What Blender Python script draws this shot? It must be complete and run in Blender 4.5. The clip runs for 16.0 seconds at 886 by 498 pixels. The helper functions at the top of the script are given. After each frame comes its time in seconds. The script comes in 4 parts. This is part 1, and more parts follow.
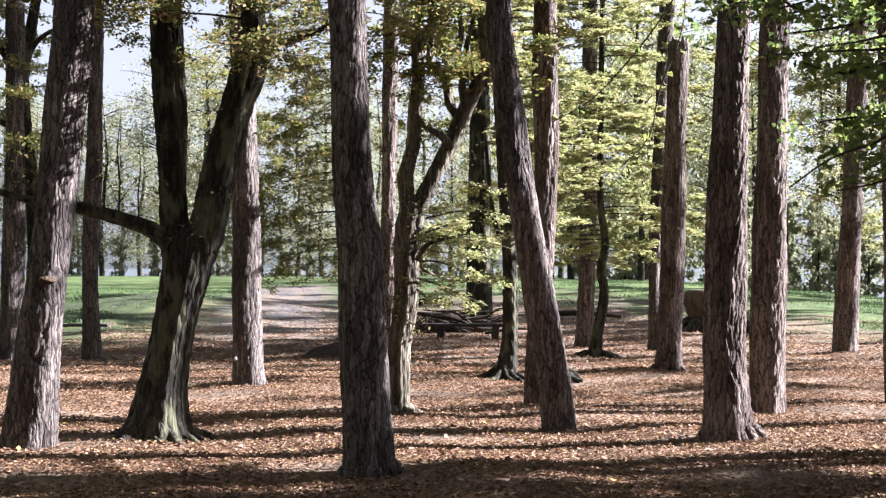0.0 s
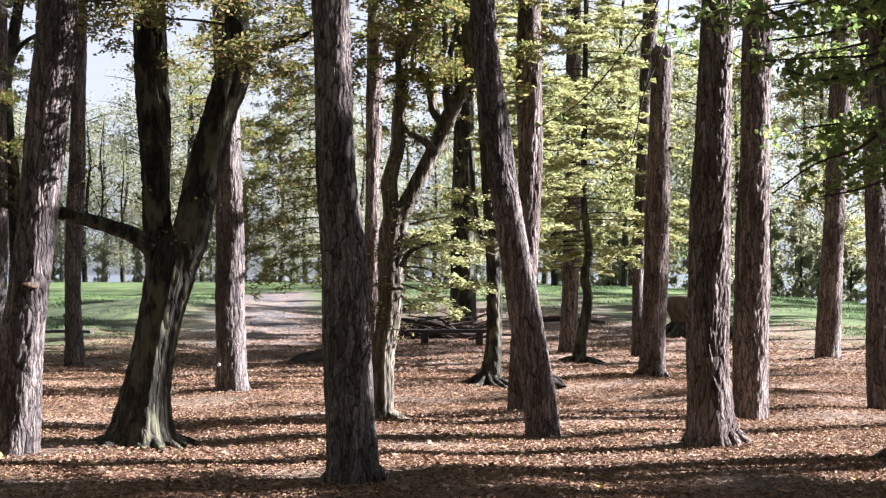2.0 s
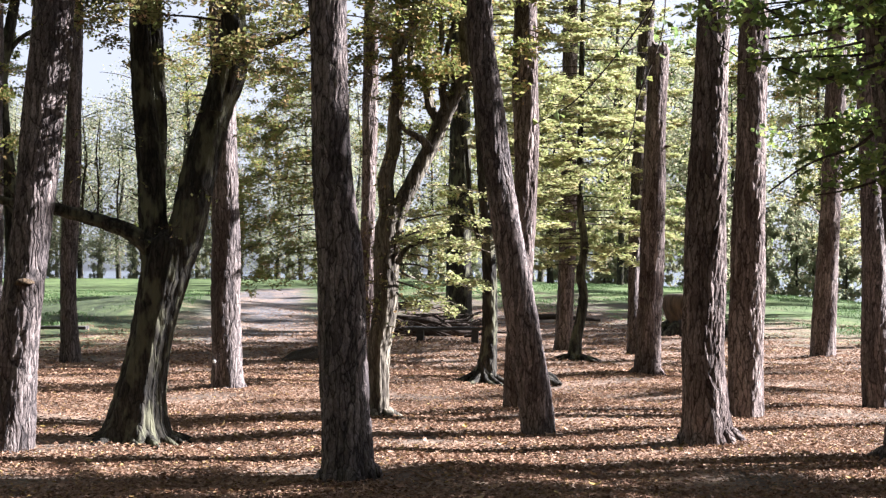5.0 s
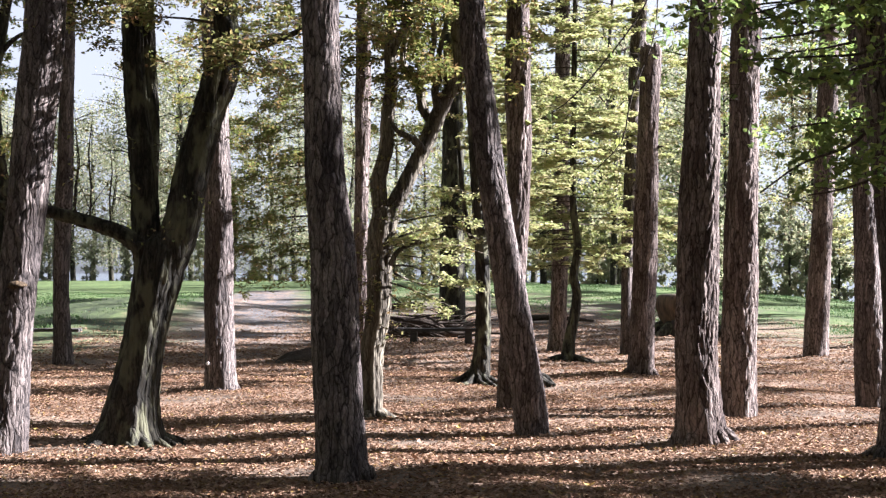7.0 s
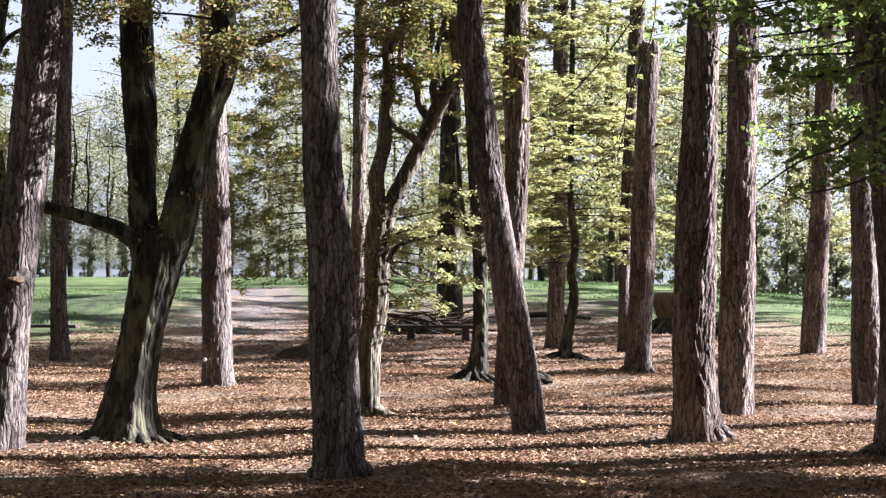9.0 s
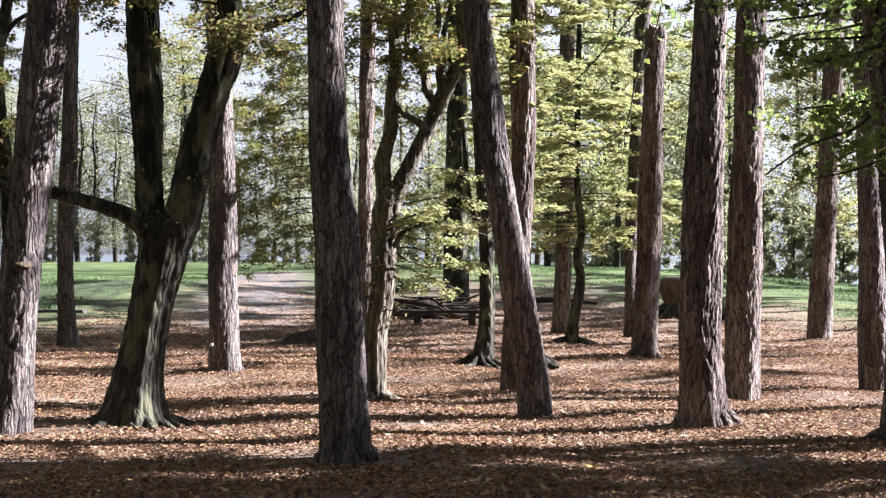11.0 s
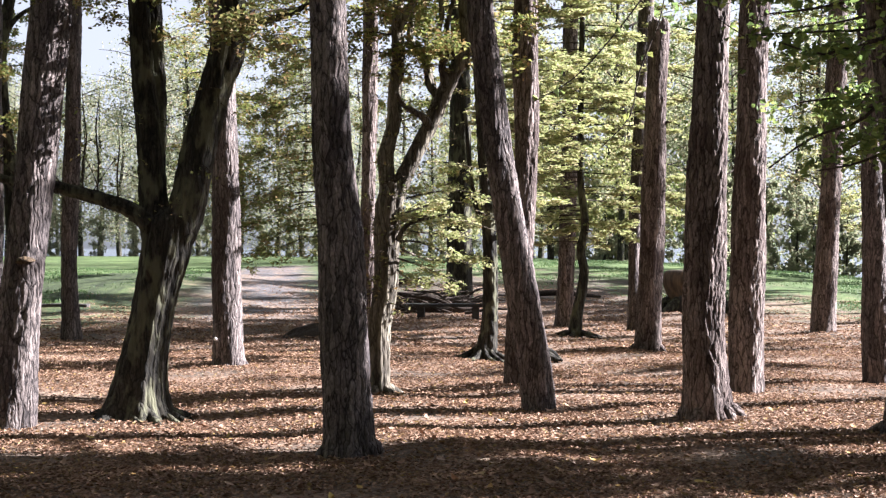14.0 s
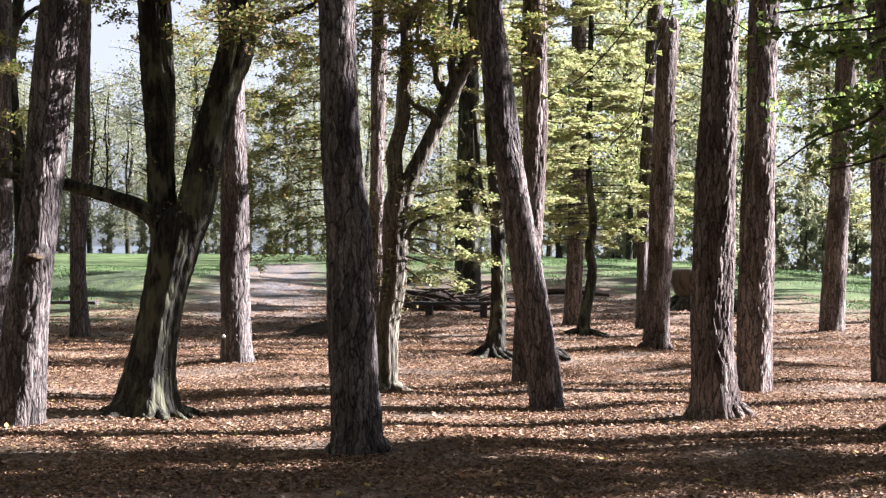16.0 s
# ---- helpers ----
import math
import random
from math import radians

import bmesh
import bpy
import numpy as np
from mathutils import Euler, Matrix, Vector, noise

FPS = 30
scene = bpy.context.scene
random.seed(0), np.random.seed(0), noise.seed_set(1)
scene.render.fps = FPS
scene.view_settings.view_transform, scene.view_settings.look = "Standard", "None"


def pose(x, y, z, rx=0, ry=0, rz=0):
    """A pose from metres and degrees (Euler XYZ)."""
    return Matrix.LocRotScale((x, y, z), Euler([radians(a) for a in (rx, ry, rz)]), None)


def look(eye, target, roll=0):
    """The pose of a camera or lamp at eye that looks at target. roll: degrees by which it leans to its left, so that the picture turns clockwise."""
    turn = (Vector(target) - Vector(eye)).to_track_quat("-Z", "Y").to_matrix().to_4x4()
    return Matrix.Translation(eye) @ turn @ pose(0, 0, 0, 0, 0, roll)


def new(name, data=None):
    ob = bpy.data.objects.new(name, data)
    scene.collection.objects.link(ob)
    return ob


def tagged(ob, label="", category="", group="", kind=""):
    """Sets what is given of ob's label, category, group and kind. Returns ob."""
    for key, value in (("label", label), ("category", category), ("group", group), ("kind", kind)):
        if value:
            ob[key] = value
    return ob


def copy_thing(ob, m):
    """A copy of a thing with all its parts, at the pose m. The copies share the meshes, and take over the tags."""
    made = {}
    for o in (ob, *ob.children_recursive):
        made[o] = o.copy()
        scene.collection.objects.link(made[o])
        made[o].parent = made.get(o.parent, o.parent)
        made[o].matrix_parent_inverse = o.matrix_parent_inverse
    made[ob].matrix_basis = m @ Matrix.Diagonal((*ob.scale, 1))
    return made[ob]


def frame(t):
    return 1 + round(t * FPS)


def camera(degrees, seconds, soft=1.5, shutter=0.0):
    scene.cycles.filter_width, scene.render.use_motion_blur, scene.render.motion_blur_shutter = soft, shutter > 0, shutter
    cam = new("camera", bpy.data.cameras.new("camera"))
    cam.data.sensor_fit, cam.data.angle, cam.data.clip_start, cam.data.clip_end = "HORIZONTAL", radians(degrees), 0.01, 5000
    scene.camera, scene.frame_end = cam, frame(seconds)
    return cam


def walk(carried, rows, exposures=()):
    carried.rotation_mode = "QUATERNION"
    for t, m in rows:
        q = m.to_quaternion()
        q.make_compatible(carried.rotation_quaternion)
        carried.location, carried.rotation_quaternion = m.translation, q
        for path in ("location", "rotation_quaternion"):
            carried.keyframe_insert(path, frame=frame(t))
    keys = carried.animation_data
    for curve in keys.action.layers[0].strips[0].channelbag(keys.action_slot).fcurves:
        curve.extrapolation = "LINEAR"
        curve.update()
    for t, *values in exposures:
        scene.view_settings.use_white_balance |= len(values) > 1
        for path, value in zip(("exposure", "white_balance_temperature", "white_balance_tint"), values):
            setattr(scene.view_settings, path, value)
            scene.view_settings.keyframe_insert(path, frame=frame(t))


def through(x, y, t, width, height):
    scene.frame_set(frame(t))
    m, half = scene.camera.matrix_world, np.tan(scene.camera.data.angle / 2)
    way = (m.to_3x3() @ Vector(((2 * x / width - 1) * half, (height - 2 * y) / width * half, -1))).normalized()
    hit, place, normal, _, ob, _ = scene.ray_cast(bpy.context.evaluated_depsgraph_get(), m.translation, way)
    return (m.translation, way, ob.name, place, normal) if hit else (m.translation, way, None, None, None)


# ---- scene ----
cam = camera(36.0, 16.0, soft=1.35)
# The camera is held at one spot and only turns a little.
PATH = [
    (0, (0, 0, 1.7), (-0.2717, 19.9967, 1.9404), -0.093),
    (0.5, (0, 0, 1.7), (-0.2751, 19.9961, 1.9860), 0.075),
    (1, (0, 0, 1.7), (-0.2786, 19.9949, 2.0549), 0.083),
    (1.5, (0, 0, 1.7), (-0.1023, 19.9959, 2.0900), 0.051),
    (2, (0, 0, 1.7), (-0.0353, 19.9973, 2.0280), -0.091),
    (2.5, (0, 0, 1.7), (-0.0203, 19.9982, 1.9654), -0.040),
    (3, (0, 0, 1.7), (-0.0085, 19.9982, 1.9647), 0.054),
    (3.5, (0, 0, 1.7), (-0.0056, 19.9980, 1.9827), 0.131),
    (4, (0, 0, 1.7), (0.0087, 19.9980, 1.9846), 0.123),
    (6.5, (0, 0, 1.7), (0.0807, 19.9975, 2.0027), -0.025),
    (7, (0, 0, 1.7), (0.1253, 19.9973, 2.0063), -0.101),
    (7.5, (0, 0, 1.7), (0.1459, 19.9970, 2.0143), -0.154),
    (8, (0, 0, 1.7), (0.1548, 19.9968, 2.0244), -0.184),
    (8.5, (0, 0, 1.7), (0.2395, 19.9967, 1.9767), -0.047),
    (9, (0, 0, 1.7), (0.1609, 19.9976, 1.9621), 0.051),
    (11.5, (0, 0, 1.7), (0.0513, 19.9999, 1.7199), 0.008),
    (12, (0, 0, 1.7), (0.0281, 19.9999, 1.7483), -0.006),
    (12.5, (0, 0, 1.7), (0.0395, 19.9999, 1.7318), 0.132),
    (13, (0, 0, 1.7), (0.0373, 20.0000, 1.6939), 0.053),
    (13.5, (0, 0, 1.7), (0.0289, 20.0000, 1.6813), 0.014),
    (14, (0, 0, 1.7), (0.0187, 19.9999, 1.6496), -0.074),
    (14.5, (0, 0, 1.7), (0.0165, 19.9999, 1.6246), -0.064),
    (15, (0, 0, 1.7), (0.0166, 19.9997, 1.5994), -0.064),
    (15.5, (0, 0, 1.7), (-0.0517, 19.9997, 1.5991), 0.095),
    (16, (0, 0, 1.7), (-0.1032, 19.9996, 1.6221), 0.074),
]
walk(cam, [(t, look(eye, target, roll)) for t, eye, target, roll in PATH], exposures=((0.0, 2.91, 5700, 16), (16.0, 2.91, 5700, 16)))

# ---- light ----
SUN_BEHIND, SUN_HEIGHT = 11.0, 28.0
sun_way = Vector((math.cos(radians(SUN_BEHIND)) * math.cos(radians(SUN_HEIGHT)),
                  math.sin(radians(SUN_BEHIND)) * math.cos(radians(SUN_HEIGHT)),
                  math.sin(radians(SUN_HEIGHT))))
world = bpy.data.worlds.new("sky")
scene.world = world
world.use_nodes = True
sky = world.node_tree.nodes.new("ShaderNodeTexSky")
sky.sky_type, sky.sun_disc = "NISHITA", False
sky.sun_elevation, sky.sun_rotation = radians(SUN_HEIGHT), radians(90 - SUN_BEHIND)
sky.air_density, sky.dust_density, sky.ozone_density = 1.0, 1.0, 6.0
background = world.node_tree.nodes["Background"]
background.inputs["Strength"].default_value = 0.027
haze = world.node_tree.nodes.new("ShaderNodeHueSaturation")
haze.inputs["Saturation"].default_value = 0.08
world.node_tree.links.new(sky.outputs[0], haze.inputs["Color"])
world.node_tree.links.new(haze.outputs[0], background.inputs["Color"])
sun = new("sun", bpy.data.lights.new("sun", "SUN"))
sun.data.energy, sun.data.angle, sun.data.color = 5.0, radians(0.53), (1.0, 0.95, 0.89)
sun.matrix_world = look(sun_way * 60, (0, 0, 0))


# ---- materials ----
def material(name):
    mat = bpy.data.materials.new(name)
    mat.use_nodes = True
    tree = mat.node_tree
    return mat, tree, tree.nodes["Principled BSDF"], tree.nodes["Material Output"]


def node(tree, kind, **values):
    made = tree.nodes.new(kind)
    for key, value in values.items():
        made.inputs[key.replace("_", " ")].default_value = value
    return made


def ramp(tree, fac, stops):
    made = tree.nodes.new("ShaderNodeValToRGB")
    while len(made.color_ramp.elements) < len(stops):
        made.color_ramp.elements.new(0.5)
    for element, (place, colour) in zip(made.color_ramp.elements, stops):
        element.position, element.color = place, (*colour, 1)
    tree.links.new(fac, made.inputs[0])
    return made.outputs[0]


def mixed(tree, kind, fac, a, b):
    made = tree.nodes.new("ShaderNodeMix")
    made.data_type, made.blend_type = "RGBA", kind
    for socket, value in ((made.inputs[0], fac), (made.inputs[6], a), (made.inputs[7], b)):
        if hasattr(value, "is_linked"):
            tree.links.new(value, socket)
        else:
            socket.default_value = value if isinstance(value, (int, float)) else (*value, 1)
    return made.outputs[2]


def noisy(tree, scale, detail=4.0, stretch=(1, 1, 1), rough=0.55):
    coords = tree.nodes.new("ShaderNodeNewGeometry").outputs["Position"]
    mapping = tree.nodes.new("ShaderNodeMapping")
    mapping.inputs["Scale"].default_value = stretch
    tree.links.new(coords, mapping.inputs["Vector"])
    made = node(tree, "ShaderNodeTexNoise", Scale=scale, Detail=detail, Roughness=rough)
    tree.links.new(mapping.outputs[0], made.inputs["Vector"])
    return made.outputs["Fac"]


def bumped(tree, shader, height, strength, distance):
    made = node(tree, "ShaderNodeBump", Strength=strength, Distance=distance)
    tree.links.new(height, made.inputs["Height"])
    tree.links.new(made.outputs[0], shader.inputs["Normal"])


def bark_material(name, furrow, plate, pale, moss=None, cells=(21, 21, 2.3), flakes=(44, 44, 15), crack_width=0.085, relief=0.024):
    """Long plates parted by a net of dark furrows, each plate broken into flakes."""
    mat, tree, shader, _ = material(name)
    place = tree.nodes.new("ShaderNodeNewGeometry").outputs["Position"]
    warp = node(tree, "ShaderNodeTexNoise", Scale=5.0, Detail=2.5)
    tree.links.new(place, warp.inputs["Vector"])
    shifted = tree.nodes.new("ShaderNodeVectorMath")
    shifted.operation = "MULTIPLY_ADD"
    shifted.inputs[1].default_value = (0.09, 0.09, 0.2)
    tree.links.new(warp.outputs["Color"], shifted.inputs[0])
    tree.links.new(place, shifted.inputs[2])

    def net(scale, feature):
        stretch = tree.nodes.new("ShaderNodeMapping")
        stretch.inputs["Scale"].default_value = scale
        tree.links.new(shifted.outputs[0], stretch.inputs["Vector"])
        cell = node(tree, "ShaderNodeTexVoronoi", Scale=1.0)
        cell.feature = feature
        tree.links.new(stretch.outputs[0], cell.inputs["Vector"])
        return cell.outputs["Color"] if feature == "F1" else cell.outputs["Distance"]

    gap = net(cells, "DISTANCE_TO_EDGE")
    crack = ramp(tree, gap, [(0.0, (0, 0, 0)), (crack_width * 0.5, (0.5, 0.5, 0.5)), (crack_width * 1.6, (1, 1, 1))])
    dome = ramp(tree, gap, [(0.0, (0, 0, 0)), (0.12, (0.55, 0.55, 0.55)), (0.4, (1, 1, 1))])
    flake_gap = ramp(tree, net(flakes, "DISTANCE_TO_EDGE"), [(0.0, (0, 0, 0)), (0.14, (1, 1, 1))])
    flake_tone = net(flakes, "F1")
    plate_tone = net(cells, "F1")
    fine = noisy(tree, 70, 5, (1, 1, 0.3))
    broad = noisy(tree, 2.0, 4, (1, 1, 0.5))
    blend = mixed(tree, "MIX", 0.45, plate_tone, ramp(tree, broad, [(0.35, (0, 0, 0)), (0.65, (1, 1, 1))]))
    tone = mixed(tree, "MIX", ramp(tree, blend, [(0.25, (0, 0, 0)), (0.95, (1, 1, 1))]), plate, pale)
    tone = mixed(tree, "MULTIPLY", 0.6, tone, ramp(tree, flake_tone, [(0.1, (0.5, 0.48, 0.46)), (0.9, (1.25, 1.25, 1.25))]))
    tone = mixed(tree, "MULTIPLY", 0.45, tone, flake_gap)
    tone = mixed(tree, "MIX", crack, furrow, tone)
    tone = mixed(tree, "MULTIPLY", 0.6, tone, ramp(tree, fine, [(0.28, (0.5, 0.5, 0.5)), (0.72, (1.3, 1.3, 1.3))]))
    if moss:
        patch = ramp(tree, noisy(tree, 7, 6, (1, 1, 0.4)), [(0.5, (0, 0, 0)), (0.6, (0.85, 0.85, 0.85))])
        tone = mixed(tree, "MIX", patch, tone, moss)
    tree.links.new(tone, shader.inputs["Base Color"])
    shader.inputs["Roughness"].default_value = 0.92
    shader.inputs["Specular IOR Level"].default_value = 0.2
    lift = mixed(tree, "MIX", 0.14, dome, flake_gap)
    bumped(tree, shader, mixed(tree, "MIX", 0.12, lift, fine), 0.7, relief)
    return mat


def leaf_material(name, stops, through=0.45, gloss=0.6, shine=0.18):
    mat, tree, shader, out = material(name)
    island = tree.nodes.new("ShaderNodeNewGeometry").outputs["Random Per Island"]
    tone = ramp(tree, island, stops)
    tone = mixed(tree, "MULTIPLY", 0.45, tone, ramp(tree, noisy(tree, 1.1, 3), [(0.3, (0.55, 0.55, 0.5)), (0.7, (1.1, 1.1, 1.0))]))
    tree.links.new(tone, shader.inputs["Base Color"])
    shader.inputs["Roughness"].default_value = gloss
    shader.inputs["Specular IOR Level"].default_value = shine
    if through:
        glow = tree.nodes.new("ShaderNodeBsdfTranslucent")
        tree.links.new(tone, glow.inputs["Color"])
        both = tree.nodes.new("ShaderNodeMixShader")
        both.inputs[0].default_value = through
        tree.links.new(shader.outputs[0], both.inputs[1])
        tree.links.new(glow.outputs[0], both.inputs[2])
        tree.links.new(both.outputs[0], out.inputs["Surface"])
    return mat


PINE_BARK = bark_material("pine_bark", (0.014, 0.011, 0.0105), (0.078, 0.063, 0.058), (0.28, 0.227, 0.2))
RED_BARK = bark_material("reddish_pine_bark", (0.015, 0.009, 0.0075), (0.085, 0.06, 0.05), (0.32, 0.256, 0.222))
SMOOTH_BARK = bark_material("hornbeam_bark", (0.009, 0.008, 0.006), (0.028, 0.024, 0.017), (0.062, 0.055, 0.04),
                            moss=(0.098, 0.094, 0.056), cells=(15, 15, 1.2), flakes=(34, 34, 7), crack_width=0.09, relief=0.022)
PALE_BARK = bark_material("pale_hornbeam_bark", (0.03, 0.024, 0.018), (0.085, 0.07, 0.052), (0.3, 0.262, 0.19), cells=(16, 16, 1.3), flakes=(30, 30, 5), crack_width=0.07, relief=0.02)
TWIG = bark_material("twig_bark", (0.025, 0.018, 0.014), (0.05, 0.037, 0.027), (0.085, 0.062, 0.045), cells=(30, 30, 8), relief=0.01)
STUB_WOOD = bark_material("ochre_bark", (0.025, 0.016, 0.01), (0.065, 0.043, 0.024), (0.13, 0.088, 0.046), relief=0.01)
LEAF_YELLOW = leaf_material("yellow_green_leaf", [(0, (0.24, 0.27, 0.1)), (0.4, (0.355, 0.378, 0.158)), (0.75, (0.46, 0.445, 0.215)), (1, (0.49, 0.4, 0.25))], through=0.5)
LEAF_OLIVE = leaf_material("olive_leaf", [(0, (0.15, 0.195, 0.05)), (0.45, (0.25, 0.27, 0.08)), (0.75, (0.35, 0.305, 0.11)), (1, (0.41, 0.26, 0.12))], through=0.5)
LEAF_RUST = leaf_material("turning_leaf", [(0, (0.125, 0.15, 0.045)), (0.45, (0.195, 0.19, 0.065)), (0.8, (0.255, 0.205, 0.085)), (1, (0.28, 0.17, 0.085))])
LEAF_DARK = leaf_material("deep_green_leaf", [(0, (0.1, 0.15, 0.045)), (0.55, (0.165, 0.22, 0.065)), (0.85, (0.25, 0.31, 0.09)), (1, (0.4, 0.42, 0.12))], through=0.55)
# Distance haze is put into this tone: paler and greyer than near leaves.
LEAF_HAZED = leaf_material("hazed_far_leaf", [(0, (0.17, 0.195, 0.11)), (0.5, (0.26, 0.275, 0.165)), (0.85, (0.36, 0.34, 0.22)), (1, (0.42, 0.33, 0.23))], through=0.55)
NEEDLES = leaf_material("pine_needles", [(0, (0.025, 0.05, 0.015)), (1, (0.06, 0.09, 0.03))], through=0.2)
LITTER = leaf_material("fallen_leaf", [(0, (0.1, 0.056, 0.036)), (0.3, (0.23, 0.134, 0.086)), (0.55, (0.325, 0.203, 0.135)),
                                       (0.8, (0.36, 0.238, 0.162)), (0.93, (0.2, 0.108, 0.07)), (1, (0.37, 0.25, 0.085))], through=0.15, gloss=0.8, shine=0.12)


def loose_leaf_material():
    mat, tree, shader, _ = material("loose_leaf")
    pick = tree.nodes.new("ShaderNodeObjectInfo").outputs["Random"]
    tone = ramp(tree, pick, [(0, (0.2, 0.11, 0.07)), (0.4, (0.33, 0.2, 0.13)), (0.75, (0.42, 0.29, 0.2)), (0.9, (0.55, 0.4, 0.12)), (1, (0.3, 0.13, 0.07))])
    vein = noisy(tree, 90, 4)
    tree.links.new(mixed(tree, "MULTIPLY", 0.5, tone, ramp(tree, vein, [(0.3, (0.5, 0.45, 0.4)), (0.7, (1, 1, 1))])), shader.inputs["Base Color"])
    shader.inputs["Roughness"].default_value = 0.7
    shader.inputs["Specular IOR Level"].default_value = 0.2
    bumped(tree, shader, vein, 0.3, 0.003)
    return mat


LOOSE_LEAF = loose_leaf_material()


def ground_material():
    mat, tree, shader, _ = material("forest_floor")
    place = tree.nodes.new("ShaderNodeNewGeometry").outputs["Position"]
    axes = tree.nodes.new("ShaderNodeSeparateXYZ")
    tree.links.new(place, axes.inputs[0])
    grit = noisy(tree, 26, 6)
    fleck = node(tree, "ShaderNodeTexVoronoi", Scale=17.0)
    tree.links.new(place, fleck.inputs["Vector"])
    litter = ramp(tree, fleck.outputs["Color"], [(0.1, (0.095, 0.062, 0.042)), (0.45, (0.19, 0.128, 0.088)), (0.8, (0.285, 0.2, 0.14))])
    soil = ramp(tree, grit, [(0.3, (0.07, 0.052, 0.038)), (0.7, (0.155, 0.115, 0.084))])
    floor = mixed(tree, "MIX", ramp(tree, noisy(tree, 1.3, 5), [(0.4, (0, 0, 0)), (0.58, (1, 1, 1))]), soil, litter)
    grass = ramp(tree, noisy(tree, 9, 6), [(0.25, (0.05, 0.078, 0.024)), (0.5, (0.088, 0.126, 0.044)), (0.78, (0.14, 0.175, 0.068))])

    def value(kind, a, b):
        made = tree.nodes.new("ShaderNodeMath")
        made.operation = kind
        for socket, v in zip(made.inputs, (a, b)):
            if hasattr(v, "is_linked"):
                tree.links.new(v, socket)
            else:
                socket.default_value = v
        return made.outputs[0]

    # Dry patches in the grass, deepened in colour where shade would dim it.
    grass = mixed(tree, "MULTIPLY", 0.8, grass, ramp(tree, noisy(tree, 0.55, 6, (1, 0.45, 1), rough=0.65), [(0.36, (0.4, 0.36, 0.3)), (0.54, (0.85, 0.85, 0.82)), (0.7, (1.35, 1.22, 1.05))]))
    # Grass begins where the trees thin out, in ragged patches.
    away = value("ADD", axes.outputs[1], value("MULTIPLY", value("SUBTRACT", noisy(tree, 0.3, 8, rough=0.7), 0.5), 60.0))
    away = value("ADD", away, value("MULTIPLY", value("SUBTRACT", noisy(tree, 1.6, 6, (1, 0.5, 1), rough=0.7), 0.5), 45.0))
    right = value("MULTIPLY", value("MAXIMUM", value("SUBTRACT", axes.outputs[0], 0.8), 0.0), 1.9)
    left = value("MULTIPLY", value("MAXIMUM", value("SUBTRACT", 0.8, axes.outputs[0]), 0.0), 2.2)
    edge = value("ADD", away, value("ADD", right, left))
    mask = ramp(tree, value("MULTIPLY", value("SUBTRACT", edge, 46.0), 0.07), [(0.0, (0, 0, 0)), (1.0, (1, 1, 1))])
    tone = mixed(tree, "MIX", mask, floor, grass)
    # The worn gravel path that leads out on to the meadow.
    centre = value("ADD", value("MULTIPLY", axes.outputs[1], -0.1025), -1.2)
    off = value("ABSOLUTE", value("SUBTRACT", axes.outputs[0], centre), 0)
    off = value("ADD", off, value("MULTIPLY", value("SUBTRACT", noisy(tree, 0.7, 6, rough=0.7), 0.5), 2.6))
    lane = ramp(tree, value("MULTIPLY", off, 0.4), [(0.4, (1, 1, 1)), (0.8, (0, 0, 0))])
    start = ramp(tree, value("MULTIPLY", value("SUBTRACT", away, 24.0), 0.06), [(0.0, (0, 0, 0)), (1.0, (1, 1, 1))])
    # Bare ground behind the bench, its tone lowered to carry the trees' shade.
    worn_shade = ramp(tree, value("ADD", value("MULTIPLY", value("ABSOLUTE", value("SUBTRACT", away, 41.0), 0), 0.085), value("MULTIPLY", value("ABSOLUTE", value("SUBTRACT", axes.outputs[0], 1.0), 0), 0.075)),
                [(0.35, (0.7, 0.7, 0.7)), (1.0, (0, 0, 0))])
    tone = mixed(tree, "MIX", worn_shade, tone, ramp(tree, noisy(tree, 5, 8, rough=0.75), [(0.32, (0.026, 0.022, 0.018)), (0.5, (0.06, 0.05, 0.042)), (0.68, (0.12, 0.098, 0.083))]))
    # The rough bank: weeds and soil, coloured darker to hold its patchy shade.
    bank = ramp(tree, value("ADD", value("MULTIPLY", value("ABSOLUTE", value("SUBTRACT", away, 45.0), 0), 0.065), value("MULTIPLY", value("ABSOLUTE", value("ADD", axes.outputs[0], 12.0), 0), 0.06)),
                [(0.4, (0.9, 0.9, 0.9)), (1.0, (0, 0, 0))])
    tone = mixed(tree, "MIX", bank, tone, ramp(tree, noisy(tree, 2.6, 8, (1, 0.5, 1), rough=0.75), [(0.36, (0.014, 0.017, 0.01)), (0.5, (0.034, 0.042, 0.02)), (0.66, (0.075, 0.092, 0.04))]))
    gravel = ramp(tree, noisy(tree, 6, 8, (1, 0.6, 1), rough=0.8), [(0.36, (0.035, 0.03, 0.028)), (0.5, (0.095, 0.085, 0.081)), (0.64, (0.17, 0.152, 0.145))])
    gravel = mixed(tree, "MIX", ramp(tree, noisy(tree, 1.2, 8, (1, 0.4, 1), rough=0.75), [(0.48, (0, 0, 0)), (0.6, (0.8, 0.8, 0.8))]), gravel, litter)
    finish = ramp(tree, value("MULTIPLY", axes.outputs[1], 0.01), [(0.7, (1, 1, 1)), (0.78, (0, 0, 0))])
    lane = mixed(tree, "MULTIPLY", 1.0, lane, finish)
    tone = mixed(tree, "MIX", mixed(tree, "MULTIPLY", 1.0, lane, start), tone, gravel)
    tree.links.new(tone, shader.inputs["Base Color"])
    shader.inputs["Roughness"].default_value = 0.95
    shader.inputs["Specular IOR Level"].default_value = 0.15
    bumped(tree, shader, grit, 0.7, 0.03)
    return mat


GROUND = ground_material()


